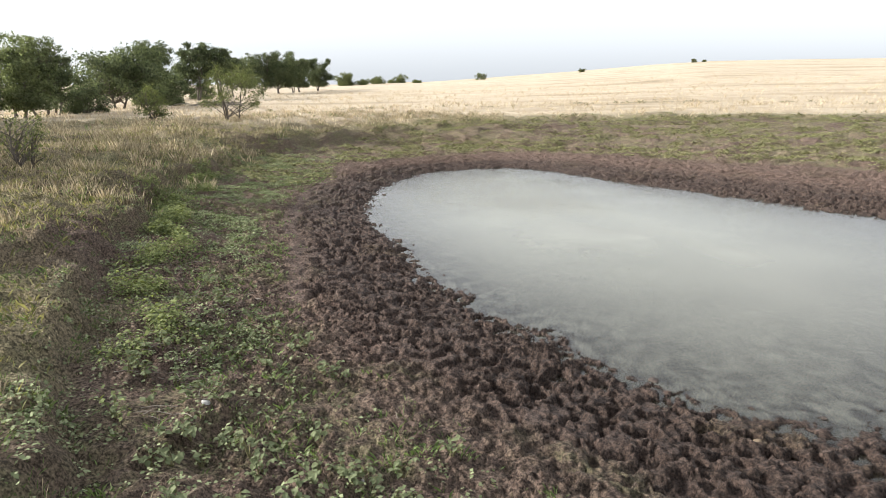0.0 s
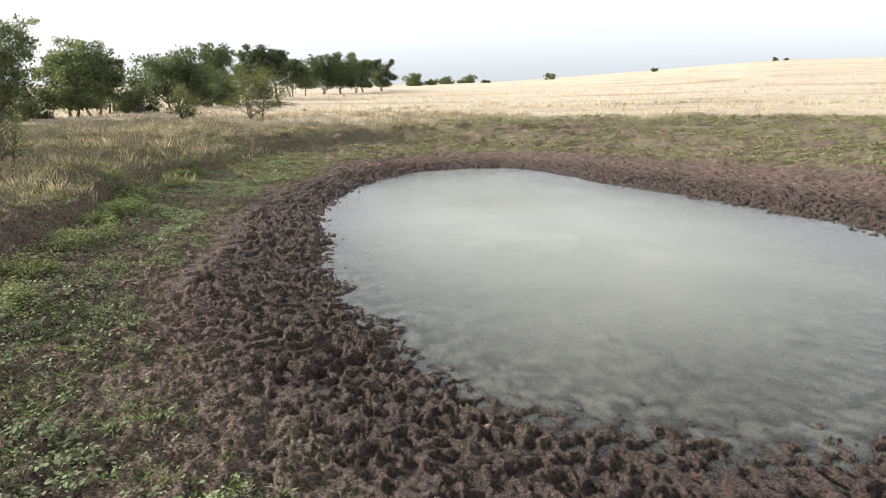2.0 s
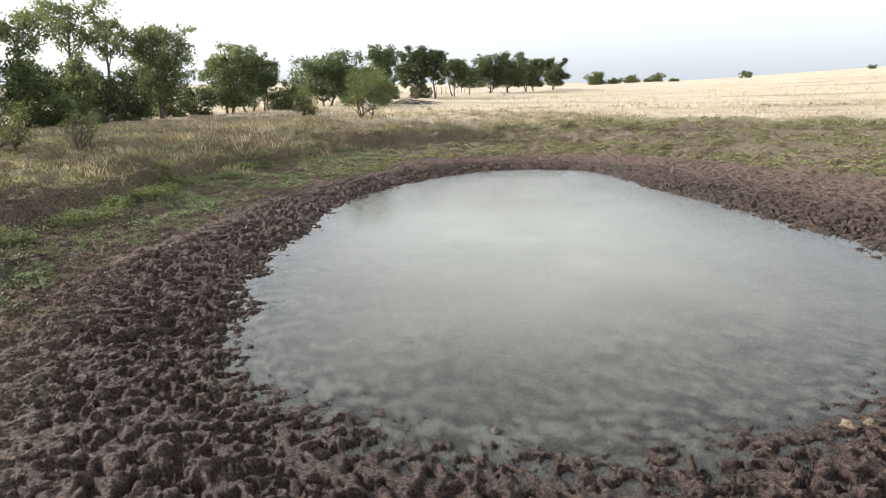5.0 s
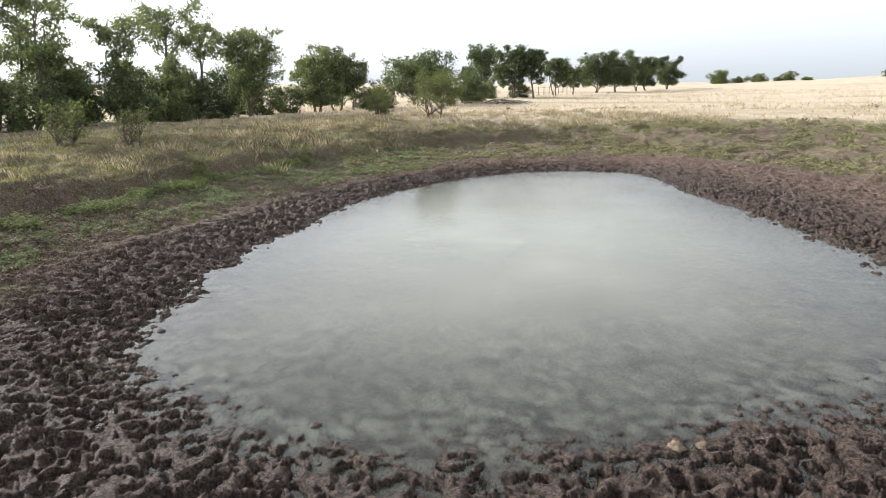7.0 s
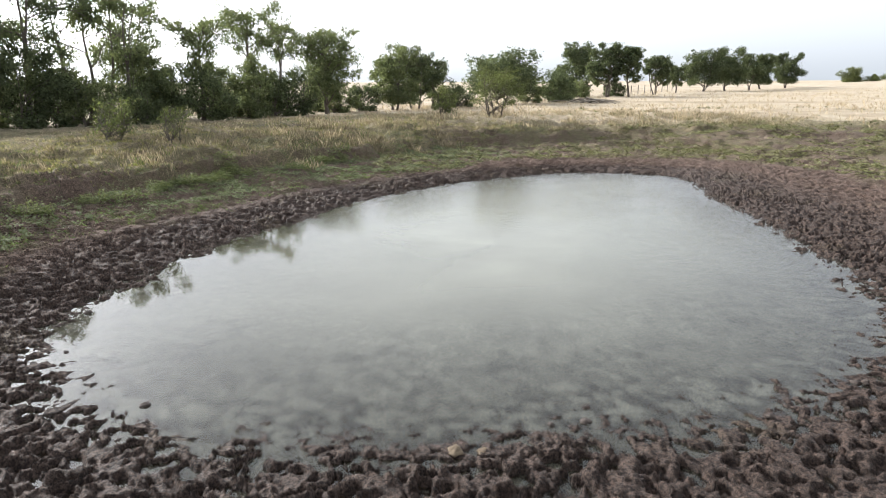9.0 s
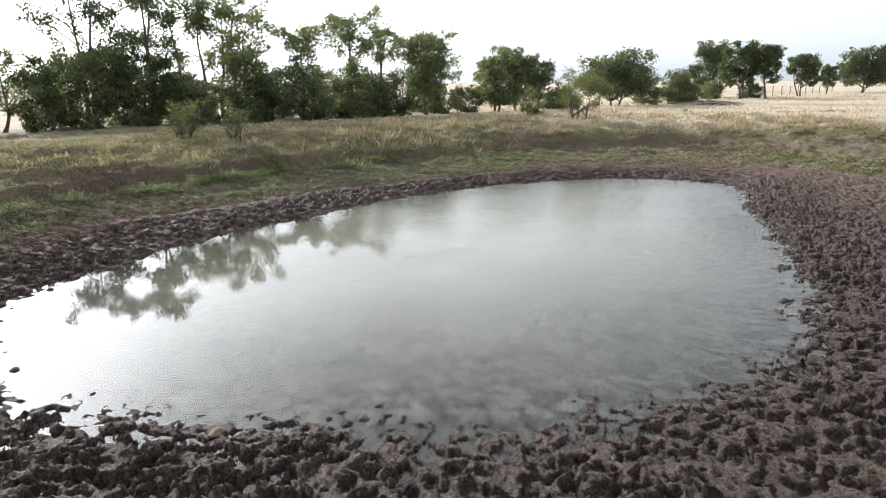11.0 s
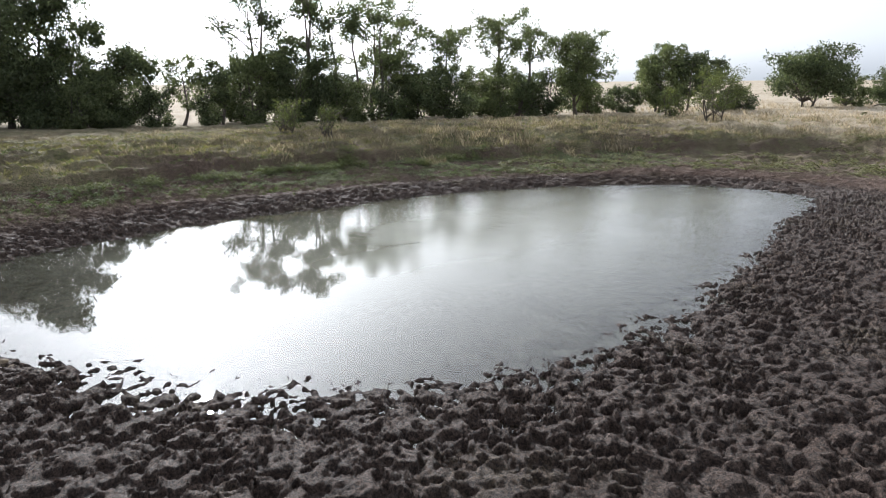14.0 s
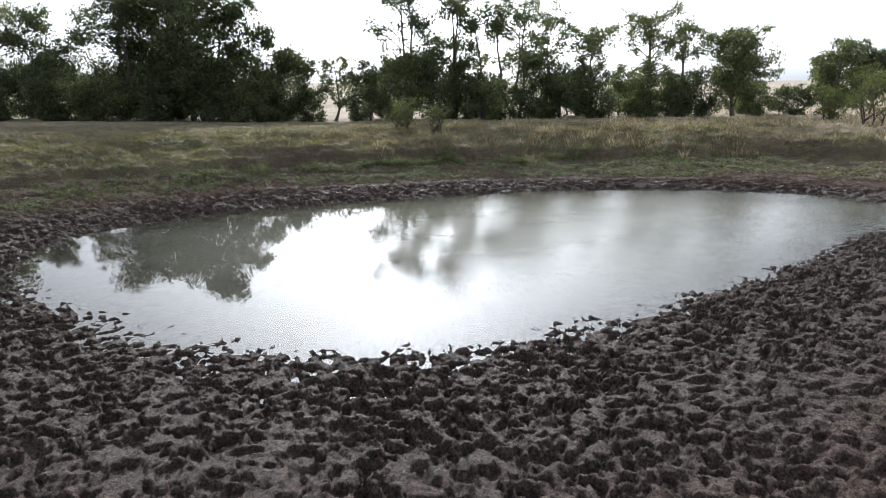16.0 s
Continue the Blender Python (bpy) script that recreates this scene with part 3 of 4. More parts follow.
def tree(x, y, top, width, seed, style="round", leaf=LEAF_DARK, lean=(0.0, 0.0), density=1.0, size=0.145, low=0.25, stems=1, label="", name="tree"):
    rng = np.random.default_rng(seed)
    z0 = float(lie(np.array([x]), np.array([y]))[0]) - 0.05
    h = top - z0
    base = tagged(new(name), label or "broad dark green pasture tree with a crooked trunk", "tree" if name == "tree" else "shrub", "trees along the field edge")
    base.location = (x, y, z0)
    half = width * 0.55
    clumps, rad, wood, limbs, tops = [], [], [], [], []
    thick = 0.020 * h / (stems ** 0.5) + 0.012
    for k in range(stems):
        a = rng.uniform(0, 2 * math.pi) + 2.4 * k
        spread = 0.0 if stems == 1 else half * 0.42
        foot = np.array([math.cos(a), math.sin(a), 0]) * (0.0 if stems == 1 else 0.22 * min(1.5, half))
        head = np.array([lean[0] * h * 0.85 + math.cos(a) * spread, lean[1] * h * 0.85 + math.sin(a) * spread, h * (0.70 if style == "shrub" else 0.90 if style == "open" else 0.80)])
        p = bent(foot, head, rng, 0.0, 10)
        radii = np.linspace(1, 0.14, 10) * thick
        radii[0] *= 1.45
        wood.append(tube(p, radii, 7))
        tops.append((p, radii))
    if style == "open":  # bare forking limbs with separate tufts of foliage at their ends
        per = max(4, int(13 / stems))
        for p, radii in tops:
            for k in range(per):
                u = low + (1 - low) * ((k + rng.uniform(0.1, 0.9)) / per) ** 0.85
                i = int(np.clip(u * 9, 2, 8))
                a = 2.4 * k + rng.uniform(-0.7, 0.7)
                v = (u - low) / (1 - low)
                out = half * rng.uniform(0.45, 1.05) * (0.75 + 0.5 * math.sin(math.pi * (0.15 + 0.75 * v)))
                end = p[i] + np.array([math.cos(a) * out, math.sin(a) * out, out * rng.uniform(0.35, 0.95)])
                end[2] = min(end[2], h * 0.94)
                path = bent(p[i], end, rng, 0.04, 6)
                limbs.append(tube(path, np.linspace(radii[i] * 0.6, 0.012, 6), 4))
                for _ in range(6):
                    c = path[2 + rng.integers(4)] + rng.normal(0, 0.30, 3) * half * 0.42
                    c[2] = min(c[2], h * 0.96)
                    clumps.append(c)
                    rad.append(half * rng.uniform(0.12, 0.25))
                    limbs.append(tube(np.array([path[3], (path[3] + c) / 2 + rng.normal(0, 0.05, 3), c]), [0.018, 0.012, 0.006], 3))
            for _ in range(4):
                clumps.append(p[-1] + rng.normal(0, 0.2, 3) * half)
                clumps[-1][2] = min(clumps[-1][2], h * 0.95)
                rad.append(half * rng.uniform(0.16, 0.27))
    else:
        lobes = 10 if style == "round" else 8
        for k in range(lobes):
            u = low + (1 - low) * (k + rng.uniform(0.2, 0.8)) / lobes
            v = (u - low) / (1 - low)
            wide, big = half * math.sin(math.pi * (0.20 + 0.62 * v)) ** 0.7, half * rng.uniform(0.30, 0.48)
            a, q = k * 2.4 + rng.uniform(-0.6, 0.6), rng.uniform(0.6, 1.05)
            mid = np.array([math.cos(a) * max(wide - big * 0.6, 0) * q, math.sin(a) * max(wide - big * 0.6, 0) * q, u * h - big * 0.35])
            if k == lobes - 1:
                mid[:2] *= 0.4
                mid[2] = h - big * 1.1
            for j in range(11):
                w = rng.normal(size=3)
                w *= big * rng.uniform(0.45, 1.15) / np.linalg.norm(w)
                c = mid + w * np.array([1, 1, 0.8])
                r = big * (rng.uniform(0.30, 0.58) if j < 7 else rng.uniform(0.14, 0.28))
                c[2] = min(max(c[2], low * h * 0.7 + r * 0.6), h - r * 0.95)
                c[:2] += np.array(lean) * c[2]
                clumps.append(c)
                rad.append(r)
                if j % 2 == 0:
                    p, radii = tops[rng.integers(stems)]
                    want = c[2] - 0.55 * np.linalg.norm(c[:2] - p[0][:2]) - 0.2
                    i = int(np.clip(np.searchsorted(p[:, 2], want), 1, len(p) - 2))
                    limbs.append(tube(bent(p[i], c + np.array([0, 0, 0.2 * r]), rng, 0.06, 6), np.linspace(radii[i] * 0.55, 0.010, 6), 3))
    if size < 0.1:  # small plants, near enough to tell their shoots apart
        for shoot in wood:
            part("stem", shoot, BARK, base)
        for shoot in limbs:
            part("branch", shoot, BARK, base)
    else:
        part("trunk", joined(wood + limbs), BARK, base)
    area = sum(r * r for r in rad)
    count = int(np.clip(density * (900 * area + 170 * h * width) * (0.145 / size) ** 2 * (0.6 if style == "open" else 1.4), 900, 24000))
    part("crown", leaves(clumps, rad, count, size, rng, 0.04 if style == "open" else 0.30), leaf, base, smooth=False)
    return base


NEAR_TREES = [  # x, y, top, width, style, stems, low, density, leaf, lean
    (-25.5, -11.6, 9.6, 5.0, "open", 2, 0.25, 1.3, LEAF_LIGHT, 0.0),
    (-25.0, -7.4, 7.9, 4.2, "round", 2, 0.25, 1.0, LEAF_DARK, 0.0),
    (-25.2, -3.2, 9.3, 5.6, "round", 2, 0.18, 0.9, LEAF_DARK, 0.0),
    (-24.2, 1.6, 10.0, 6.4, "round", 2, 0.08, 1.2, LEAF_DARK, 0.0),
    (-25.6, 4.0, 8.6, 3.8, "round", 2, 0.10, 1.2, LEAF_DARK, 0.0),
    (-26.6, 0.2, 9.6, 4.6, "round", 2, 0.10, 1.2, LEAF_DARK, 0.0),
    (-26.8, -2.0, 9.0, 4.2, "round", 2, 0.12, 1.1, LEAF_DARK, 0.0),
    (-23.4, 6.3, 5.4, 4.4, "round", 2, 0.06, 1.2, LEAF_DARK, 0.0),
    (-23.9, 9.6, 4.8, 2.0, "open", 1, 0.15, 1.2, LEAF_LIGHT, 0.0),
    (-26.8, 14.0, 9.6, 4.4, "open", 2, 0.22, 1.2, LEAF_DARK, 0.0),
    (-26.4, 17.0, 9.5, 4.2, "open", 2, 0.22, 1.2, LEAF_DARK, 0.0),
    (-25.6, 19.0, 8.3, 3.4, "open", 2, 0.35, 0.9, LEAF_LIGHT, 0.04),
    (-24.6, 20.4, 8.1, 3.6, "open", 2, 0.42, 0.9, LEAF_LIGHT, 0.05),
    (-28.2, 22.8, 8.0, 3.2, "open", 1, 0.40, 0.9, LEAF_DARK, 0.16),
    (-23.9, 24.9, 6.6, 3.2, "open", 1, 0.55, 0.9, LEAF_LIGHT, 0.05),
    (-25.0, 29.4, 7.8, 3.6, "open", 1, 0.45, 0.9, LEAF_LIGHT, -0.08),
    (-24.9, 30.2, 7.1, 2.4, "open", 1, 0.62, 0.9, LEAF_LIGHT, 0.22),
    (-24.3, 34.2, 6.9, 4.8, "round", 1, 0.32, 0.9, LEAF_LIGHT, 0.0),
    (-24.6, 40.9, 5.95, 4.1, "round", 2, 0.16, 1.3, LEAF_LIGHT, 0.0),
    (-24.7, 43.3, 5.5, 3.2, "round", 2, 0.28, 1.2, LEAF_DARK, 0.0),
    (-25.0, 45.6, 5.15, 2.8, "round", 2, 0.32, 1.0, LEAF_DARK, 0.0),
    (-25.7, 55.7, 6.05, 7.0, "round", 2, 0.26, 1.1, LEAF_DARK, 0.0),
]
FAR_TREES = [  # x, y, top, width, low
    (-35.3, 85.5, 8.2, 5.2, 0.12), (-28.3, 80.3, 7.6, 4.2, 0.30), (-26.3, 82.2, 7.25, 3.5, 0.42), (-28.7, 95.3, 6.5, 4.0, 0.36), (-30.0, 105.0, 5.4, 2.7, 0.36),
    (-31.2, 118.6, 8.4, 7.0, 0.24), (-29.6, 124.0, 8.6, 6.6, 0.24), (-30.2, 138.0, 8.0, 4.8, 0.26), (-30.6, 146.0, 8.2, 5.6, 0.24), (-28.4, 154.0, 8.6, 6.0, 0.22),
]
for i, (x, y, top, width, style, stems, low, dense, leaf, lean) in enumerate(NEAR_TREES):
    tall = "tall thin-crowned tree with bare forking limbs and pale green tufts" if style == "open" else ""
    tree(x, y, top, width, 100 + i, style, leaf, (0.0, lean), stems=stems, low=low, density=dense, label=tall, size=0.20 if width > 6 else 0.145)
for i, (x, y, top, width, low) in enumerate(FAR_TREES):
    tree(x, y, top, width, 200 + i, "round", LEAF_DARK, density=1.5, size=0.23, low=low, stems=1 + i % 2)
BUSHES = [  # x, y, top, width: the thicket under the trees
    (-23.5, -9.6, 4.4, 3.8), (-22.6, -6.2, 4.4, 3.0), (-23.2, -3.6, 4.0, 4.0), (-23.0, -0.8, 4.8, 3.6), (-22.8, 2.4, 4.9, 4.2), (-22.4, 4.9, 3.8, 3.2), (-22.8, 8.2, 3.4, 2.2),
    (-24.6, 11.4, 4.7, 2.8), (-24.8, 13.4, 5.6, 3.8), (-25.0, 15.8, 5.2, 3.8), (-24.6, 17.6, 4.0, 2.6), (-25.4, 21.9, 5.9, 3.6), (-24.9, 23.0, 4.0, 2.6), (-23.6, 24.7, 4.5, 3.4),
    (-24.8, 28.6, 4.6, 3.4), (-24.5, 30.6, 3.6, 3.0), (-24.6, 32.2, 4.4, 2.6), (-25.2, 35.8, 3.3, 2.6), (-25.6, 38.6, 3.2, 2.6), (-24.2, 47.2, 3.1, 3.0),
    (-23.5, 18.6, 3.8, 2.8), (-23.2, 20.8, 3.4, 2.4), (-27.5, -12.0, 4.6, 3.6), (-27.0, -8.0, 5.0, 4.0), (-27.2, -4.6, 4.6, 3.6), (-26.6, -1.0, 5.4, 4.2), (-26.8, 2.8, 5.4, 4.2), (-26.2, 6.0, 4.4, 3.4), (-27.6, 12.6, 5.0, 3.6), (-28.0, 16.0, 4.8, 3.6),
    (-27.8, 19.2, 4.2, 3.2), (-28.2, 25.0, 4.6, 3.4), (-27.8, 28.4, 4.4, 3.2), (-28.0, 31.6, 4.2, 3.2), (-28.0, 37.0, 3.8, 3.0),
    (-25.3, 59.6, 3.6, 2.6), (-24.6, 63.0, 4.6, 3.8), (-27.0, 68.0, 3.6, 3.6), (-30.5, 78.0, 3.4, 3.0), (-29.0, 84.0, 3.2, 2.6)]
for i, (x, y, top, width) in enumerate(BUSHES):
    tree(x, y, top, width, 400 + i, "shrub", (LEAF_DARK, LEAF_DARK, LEAF_LIGHT)[i % 3], low=0.04, density=0.9, stems=3, label="dense dark green bush under the trees", name="bush")
FAR_BUSHES = [(-39.9, 271.0, 5.2, 9.4), (-33.5, 273.0, 2.4, 4.6), (-31.2, 300.0, 3.6, 8.0), (-23.3, 327.0, 4.2, 6.4), (-27.0, 326.0, 1.8, 4.0), (-14.4, 307.0, 1.5, 4.4), (11.4, 286.0, 2.7, 4.1), (52.5, 296.0, 1.7, 2.9), (108.6, 330.0, 1.9, 2.6), (114.0, 332.0, 1.2, 2.0)]
for i, (x, y, tall, width) in enumerate(FAR_BUSHES):
    tree(x, y, float(lie(np.array([x]), np.array([y]))[0]) + tall * 1.0, width * 1.0, 250 + i, "shrub", LEAF_GREY, density=0.8, size=0.26, low=0.0, stems=3, label="small round bush far out in the dry field", name="bush")
tree(-10.2, 33.5, 4.15, 2.9, 300, "shrub", LEAF_GREY, density=0.28, size=0.075, low=0.30, stems=4, label="thin grey-green mesquite sapling with several bent stems", name="sapling")
tree(-10.0, 13.2, 2.75, 1.7, 302, "shrub", LEAF_GREY, density=0.16, size=0.08, low=0.25, stems=3, label="small light green bush on the bank top", name="bush")
tree(-14.2, 34.0, 3.1, 1.7, 303, "shrub", LEAF_GREY, density=0.35, size=0.09, low=0.2, stems=3, label="light green sapling before the dark trees", name="sapling")
tree(-8.8, 14.6, 2.52, 1.05, 301, "shrub", LEAF_GREY, density=0.12, size=0.06, low=0.28, stems=4, label="small wispy green sapling on the grassy bank", name="sapling")



# ---- grass and weeds ----
def blades(roots, height, width, splay, rng, per, spread):
    """Tufts of thin bent blades. roots: n x 2 places; height: n."""
    n = len(roots) * per
    who = np.repeat(np.arange(len(roots)), per)
    a = rng.uniform(0, 2 * math.pi, n)
    q = np.sqrt(rng.random(n)) * spread
    x, y = roots[who, 0] + np.cos(a) * q, roots[who, 1] + np.sin(a) * q
    z = ground_z(roots[:, 0], roots[:, 1])[who] - 0.02
    h = height[who] * rng.uniform(0.45, 1.1, n)
    out = a + rng.normal(0, 0.9, n)
    lean = splay * h * rng.uniform(0.2, 1.2, n)
    dx, dy = np.cos(out), np.sin(out)
    t = rng.uniform(0, math.pi, n)
    wx, wy = np.cos(t) * width * 0.5, np.sin(t) * width * 0.5
    foot, mid, tip = np.stack([x, y, z], 1), np.stack([x + dx * lean * 0.35, y + dy * lean * 0.35, z + 0.6 * h], 1), np.stack([x + dx * lean, y + dy * lean, z + h * 0.97], 1)
    w = np.stack([wx, wy, 0 * wx], 1)
    v = np.stack([foot - w, foot + w, mid + 0.8 * w, tip], 1).reshape(-1, 3)
    b = 4 * np.arange(n)[:, None]
    f = np.concatenate([b + np.array([[0, 1, 2]]), b + np.array([[0, 2, 3]])], 1).reshape(-1, 3)
    return v, f


def scatter(n, box, keep, rng):
    """n chance places in a box, thinned by keep(x, y, d, deg), 0 to 1."""
    x, y = rng.uniform(box[0], box[1], n), rng.uniform(box[2], box[3], n)
    d, deg = from_shore(x, y), round_pond(x, y) % 360
    ok = rng.random(n) < keep(x, y, d, deg)
    return np.stack([x[ok], y[ok]], 1)


rng = np.random.default_rng(11)


def bank_keep(x, y, d, deg):
    past = d - wheel(deg, DRY_AT) + (fbm(x, y, 1.5, 81, 3) - 0.5) * 3.0
    return step(-0.5, 0.6, past) * (0.4 + 0.6 * step(0.38, 0.6, fbm(x, y, 1.1, 95, 3))) * step(22, 14, d)


p = scatter(90000, (-20, 3, -4, 44), lambda x, y, d, deg: bank_keep(x, y, d, deg) * (step(-9, -13, x) * -0.6 + 1), rng)
clump = fbm(p[:, 0], p[:, 1], 0.75, 99, 3)
is_straw = rng.random(len(p)) < 0.82 - 0.66 * step(15, 6, p[:, 1]) * step(0.35, 0.58, fbm(p[:, 0], p[:, 1], 1.7, 97, 2))
hs = (0.06 + 0.20 * step(0.35, 0.75, clump)) * rng.uniform(0.4, 1.25, len(p))
hs = hs * (1 - 0.35 * step(9, 5, p[:, 1])) * (0.85 - 0.25 * step(6, 8, from_shore(p[:, 0], p[:, 1]))) * (1 + 0.7 * step(13, 19, p[:, 1]))
tagged(part("dry_grass", blades(p[is_straw], hs[is_straw], 0.0065, 0.45, rng, 8, 0.15), BANK_STRAW, smooth=False), "pale dry bunch grass covering the bank", "grass", kind="stuff")
tagged(part("bank_grass", blades(p[~is_straw], hs[~is_straw] * 0.6, 0.0065, 0.5, rng, 7, 0.15), BLADE, smooth=False), "short green grass among the dry tufts", "grass", kind="stuff")

p = scatter(20000, (-45, 60, 30, 130), lambda x, y, d, deg: step(-1, 2, d - wheel(deg, DRY_AT)) * (0.3 + 0.7 * step(0.4, 0.6, fbm(x, y, 6, 55, 3))) * np.clip(50 / np.hypot(x, y), 0, 1) ** 1.5, rng)
tagged(part("pasture_grass", blades(p, rng.uniform(0.12, 0.34, len(p)), 0.03, 0.7, rng, 5, 0.3), STRAW, smooth=False), "tall bleached pasture grass on the rising field", "grass", kind="stuff")


def turf_keep(x, y, d, deg):
    edge = mud_width(deg)
    strip = step(0.0, 0.9, d - edge) * np.maximum(step(1.2, -0.4, d - wheel(deg, DRY_AT)), 0.55 * step(196, 214, deg) * step(9, 7, d))
    west = step(120, 140, deg) * step(275, 262, deg)
    return strip * west * (0.05 + 0.75 * step(0.46, 0.60, fbm(x, y, 0.5, 15, 3)))


p = scatter(95000, (-12, 6, -2, 34), turf_keep, rng)
tagged(part("green_grass", blades(p, rng.uniform(0.03, 0.085, len(p)), 0.007, 1.1, rng, 7, 0.06), BLADE), "bright green creeping grass in patches on damp soil", "grass", kind="stuff")


p = scatter(70000, (-17, 2, -4, 34), lambda x, y, d, deg: step(-0.1, 0.5, d - wheel(deg, SCARP_AT)) * step(12, 8, d) * step(116, 128, deg) * step(268, 256, deg) * (0.25 + 0.75 * step(0.36, 0.55, fbm(x, y, 0.6, 121, 3))), rng)
tagged(part("bank_turf", blades(p, rng.uniform(0.04, 0.13, len(p)), 0.010, 0.9, rng, 4, 0.14), TURF, smooth=False), "short olive turf on the upper bank", "grass", kind="stuff")


def leafy(places, reach_, tall, count, size, rng, far=False):
    """Low broad-leaved weeds: a few leaves held flat round each root."""
    n = len(places) * count
    who = np.repeat(np.arange(len(places)), count)
    a, q = rng.uniform(0, 2 * math.pi, n), np.sqrt(rng.random(n))
    sc = rng.uniform(0.6, 1.3, len(places))[who]
    up = tall * sc * (0.25 + 0.75 * rng.random(n)) * (1.05 - 0.5 * q)
    z = ground_z(places[:, 0], places[:, 1])[who]
    c = np.stack([places[who, 0] + np.cos(a) * q * reach_ * sc, places[who, 1] + np.sin(a) * q * reach_ * sc, z + up], 1)
    tilt = rng.normal(0, 0.35, n)
    along = np.stack([np.cos(a), np.sin(a), -0.25 + tilt], 1)
    along /= np.linalg.norm(along, axis=1)[:, None]
    side = np.stack([-np.sin(a), np.cos(a), rng.normal(0, 0.35, n)], 1)
    s = (size * sc * rng.uniform(0.6, 1.2, n))[:, None]
    fold = np.array([0, 0, 0.12]) * s
    if far:
        v = np.stack([c - along * s * 0.6 + fold, c + side * s * 0.6, c + along * s * 0.5 - side * s * 0.4 + fold], 1).reshape(-1, 3)
        return v, np.arange(3 * n).reshape(-1, 3)
    v = np.stack([c - along * s * 0.55, c + side * s * 0.42 + fold, c + along * s * 0.6, c - side * s * 0.42 + fold], 1).reshape(-1, 3)
    return v, np.arange(4 * n).reshape(-1, 4)


def weed_keep(x, y, d, deg):
    edge = mud_width(deg)
    strip = step(0.45, 1.2, d - edge) * step(0.3, -0.3, d - wheel(deg, SCARP_AT))
    west = step(116, 130, deg) * step(268, 254, deg)
    return west * strip * (0.10 + 0.9 * step(0.46, 0.60, fbm(x, y, 0.55, 17, 3)) * step(0.36, 0.58, fbm(x, y, 1.9, 16, 2)))


def row_keep(x, y, d, deg):
    """The taller weeds along the foot of the bank's step."""
    u = d - wheel(deg, SCARP_AT) + 0.55 + (fbm(x, y, 1.6, 111, 2) - 0.5) * 0.9
    return np.exp(-(u / 0.24) ** 2) * step(146, 158, deg) * step(236, 222, deg) * step(0.38, 0.56, fbm(x, y, 0.7, 113, 3))


p = scatter(210000, (-12, 4, -2, 30), weed_keep, rng)
tagged(part("weed_cover", leafy(p, 0.065, 0.075, 6, 0.031, rng), WEED, smooth=False), "low broad-leaved weeds spread over the damp bank", "weeds", kind="stuff")
p = scatter(60000, (-9, 0, 4, 24), row_keep, rng)
tagged(part("weed_row", leafy(p, 0.10, 0.26, 16, 0.036, rng), ROW_WEED, smooth=False), "knee-high yellow-green weeds in a row below the bank", "weeds", kind="stuff")
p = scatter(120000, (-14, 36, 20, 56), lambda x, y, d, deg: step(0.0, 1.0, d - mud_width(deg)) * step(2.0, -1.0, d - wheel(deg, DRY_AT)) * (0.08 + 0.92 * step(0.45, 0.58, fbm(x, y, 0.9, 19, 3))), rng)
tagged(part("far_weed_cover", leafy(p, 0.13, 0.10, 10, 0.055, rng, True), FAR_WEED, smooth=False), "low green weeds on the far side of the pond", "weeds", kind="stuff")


def edge_keep(x, y, d, deg):
    """Dark weedy tufts where the pasture begins, and a thin line of them farther up."""
    u = d - wheel(deg, DRY_AT) + (fbm(x, y, 2.2, 77, 3) - 0.5) * 2.5
    line = np.exp(-(u / 0.5) ** 2) + 0.25 * np.exp(-((u - 16 + 3 * fbm(x, y, 9, 117, 2)) / 1.0) ** 2)
    return line * step(0.40, 0.56, fbm(x, y, 1.6, 115, 3)) * step(124, 112, deg)


p = scatter(26000, (-16, 44, 26, 66), edge_keep, rng)
tagged(part("edge_weeds", leafy(p, 0.16, 0.20, 16, 0.07, rng, True), EDGE_WEED, smooth=False), "dark olive weed tufts lining the edge of the pasture", "weeds", kind="stuff")


# ---- single weeds by the path ----
WEED_STEM = leaf_material("weed_stems", (0.10, 0.11, 0.05), (0.17, 0.16, 0.08), (1.2, 1.2, 0.7), 0.15)


def leaf_mesh(size):
    bm = bmesh.new()
    shape = ((0, 0, 0), (0.25, 0.38, 0.07), (0.62, 0.30, 0.05), (1.0, 0, -0.12), (0.62, -0.30, 0.05), (0.25, -0.38, 0.07), (0.5, 0, -0.03))
    v = [bm.verts.new(Vector(p) * size) for p in shape]
    for f in ((0, 6, 2, 1), (6, 3, 2), (0, 5, 4, 6), (6, 4, 3)):
        bm.faces.new([v[k] for k in f])
    me = bpy.data.meshes.new("leaf")
    bm.to_mesh(me)
    bm.free()
    me.materials.append(WEED)
    return me


LEAF_MESHES = [leaf_mesh(s) for s in (0.034, 0.044, 0.056)]


def weed(seed, tall):
    rng = np.random.default_rng(seed)
    base = tagged(new("weed"), "low broad-leaved weed with pale green leaves on damp soil", "weed", "weeds by the pond")
    for s in range(5):
        a = rng.uniform(0, 2 * math.pi)
        end = np.array([math.cos(a) * 0.09, math.sin(a) * 0.09, tall * rng.uniform(0.7, 1.1)]) * rng.uniform(0.7, 1.2)
        path = bent((0, 0, -0.02), end, rng, 0.1, 5)
        stem = part("stem", tube(path, np.linspace(0.005, 0.002, 5), 4), WEED_STEM, base)
        for k in (2, 3, 3, 4, 4):
            ob = new("leaf", LEAF_MESHES[rng.integers(3)])
            ob.parent = stem
            turn = rng.uniform(0, 360)
            ob.matrix_local = pose(*path[k], rng.normal(0, 18), rng.uniform(-5, 35), turn)
    return base


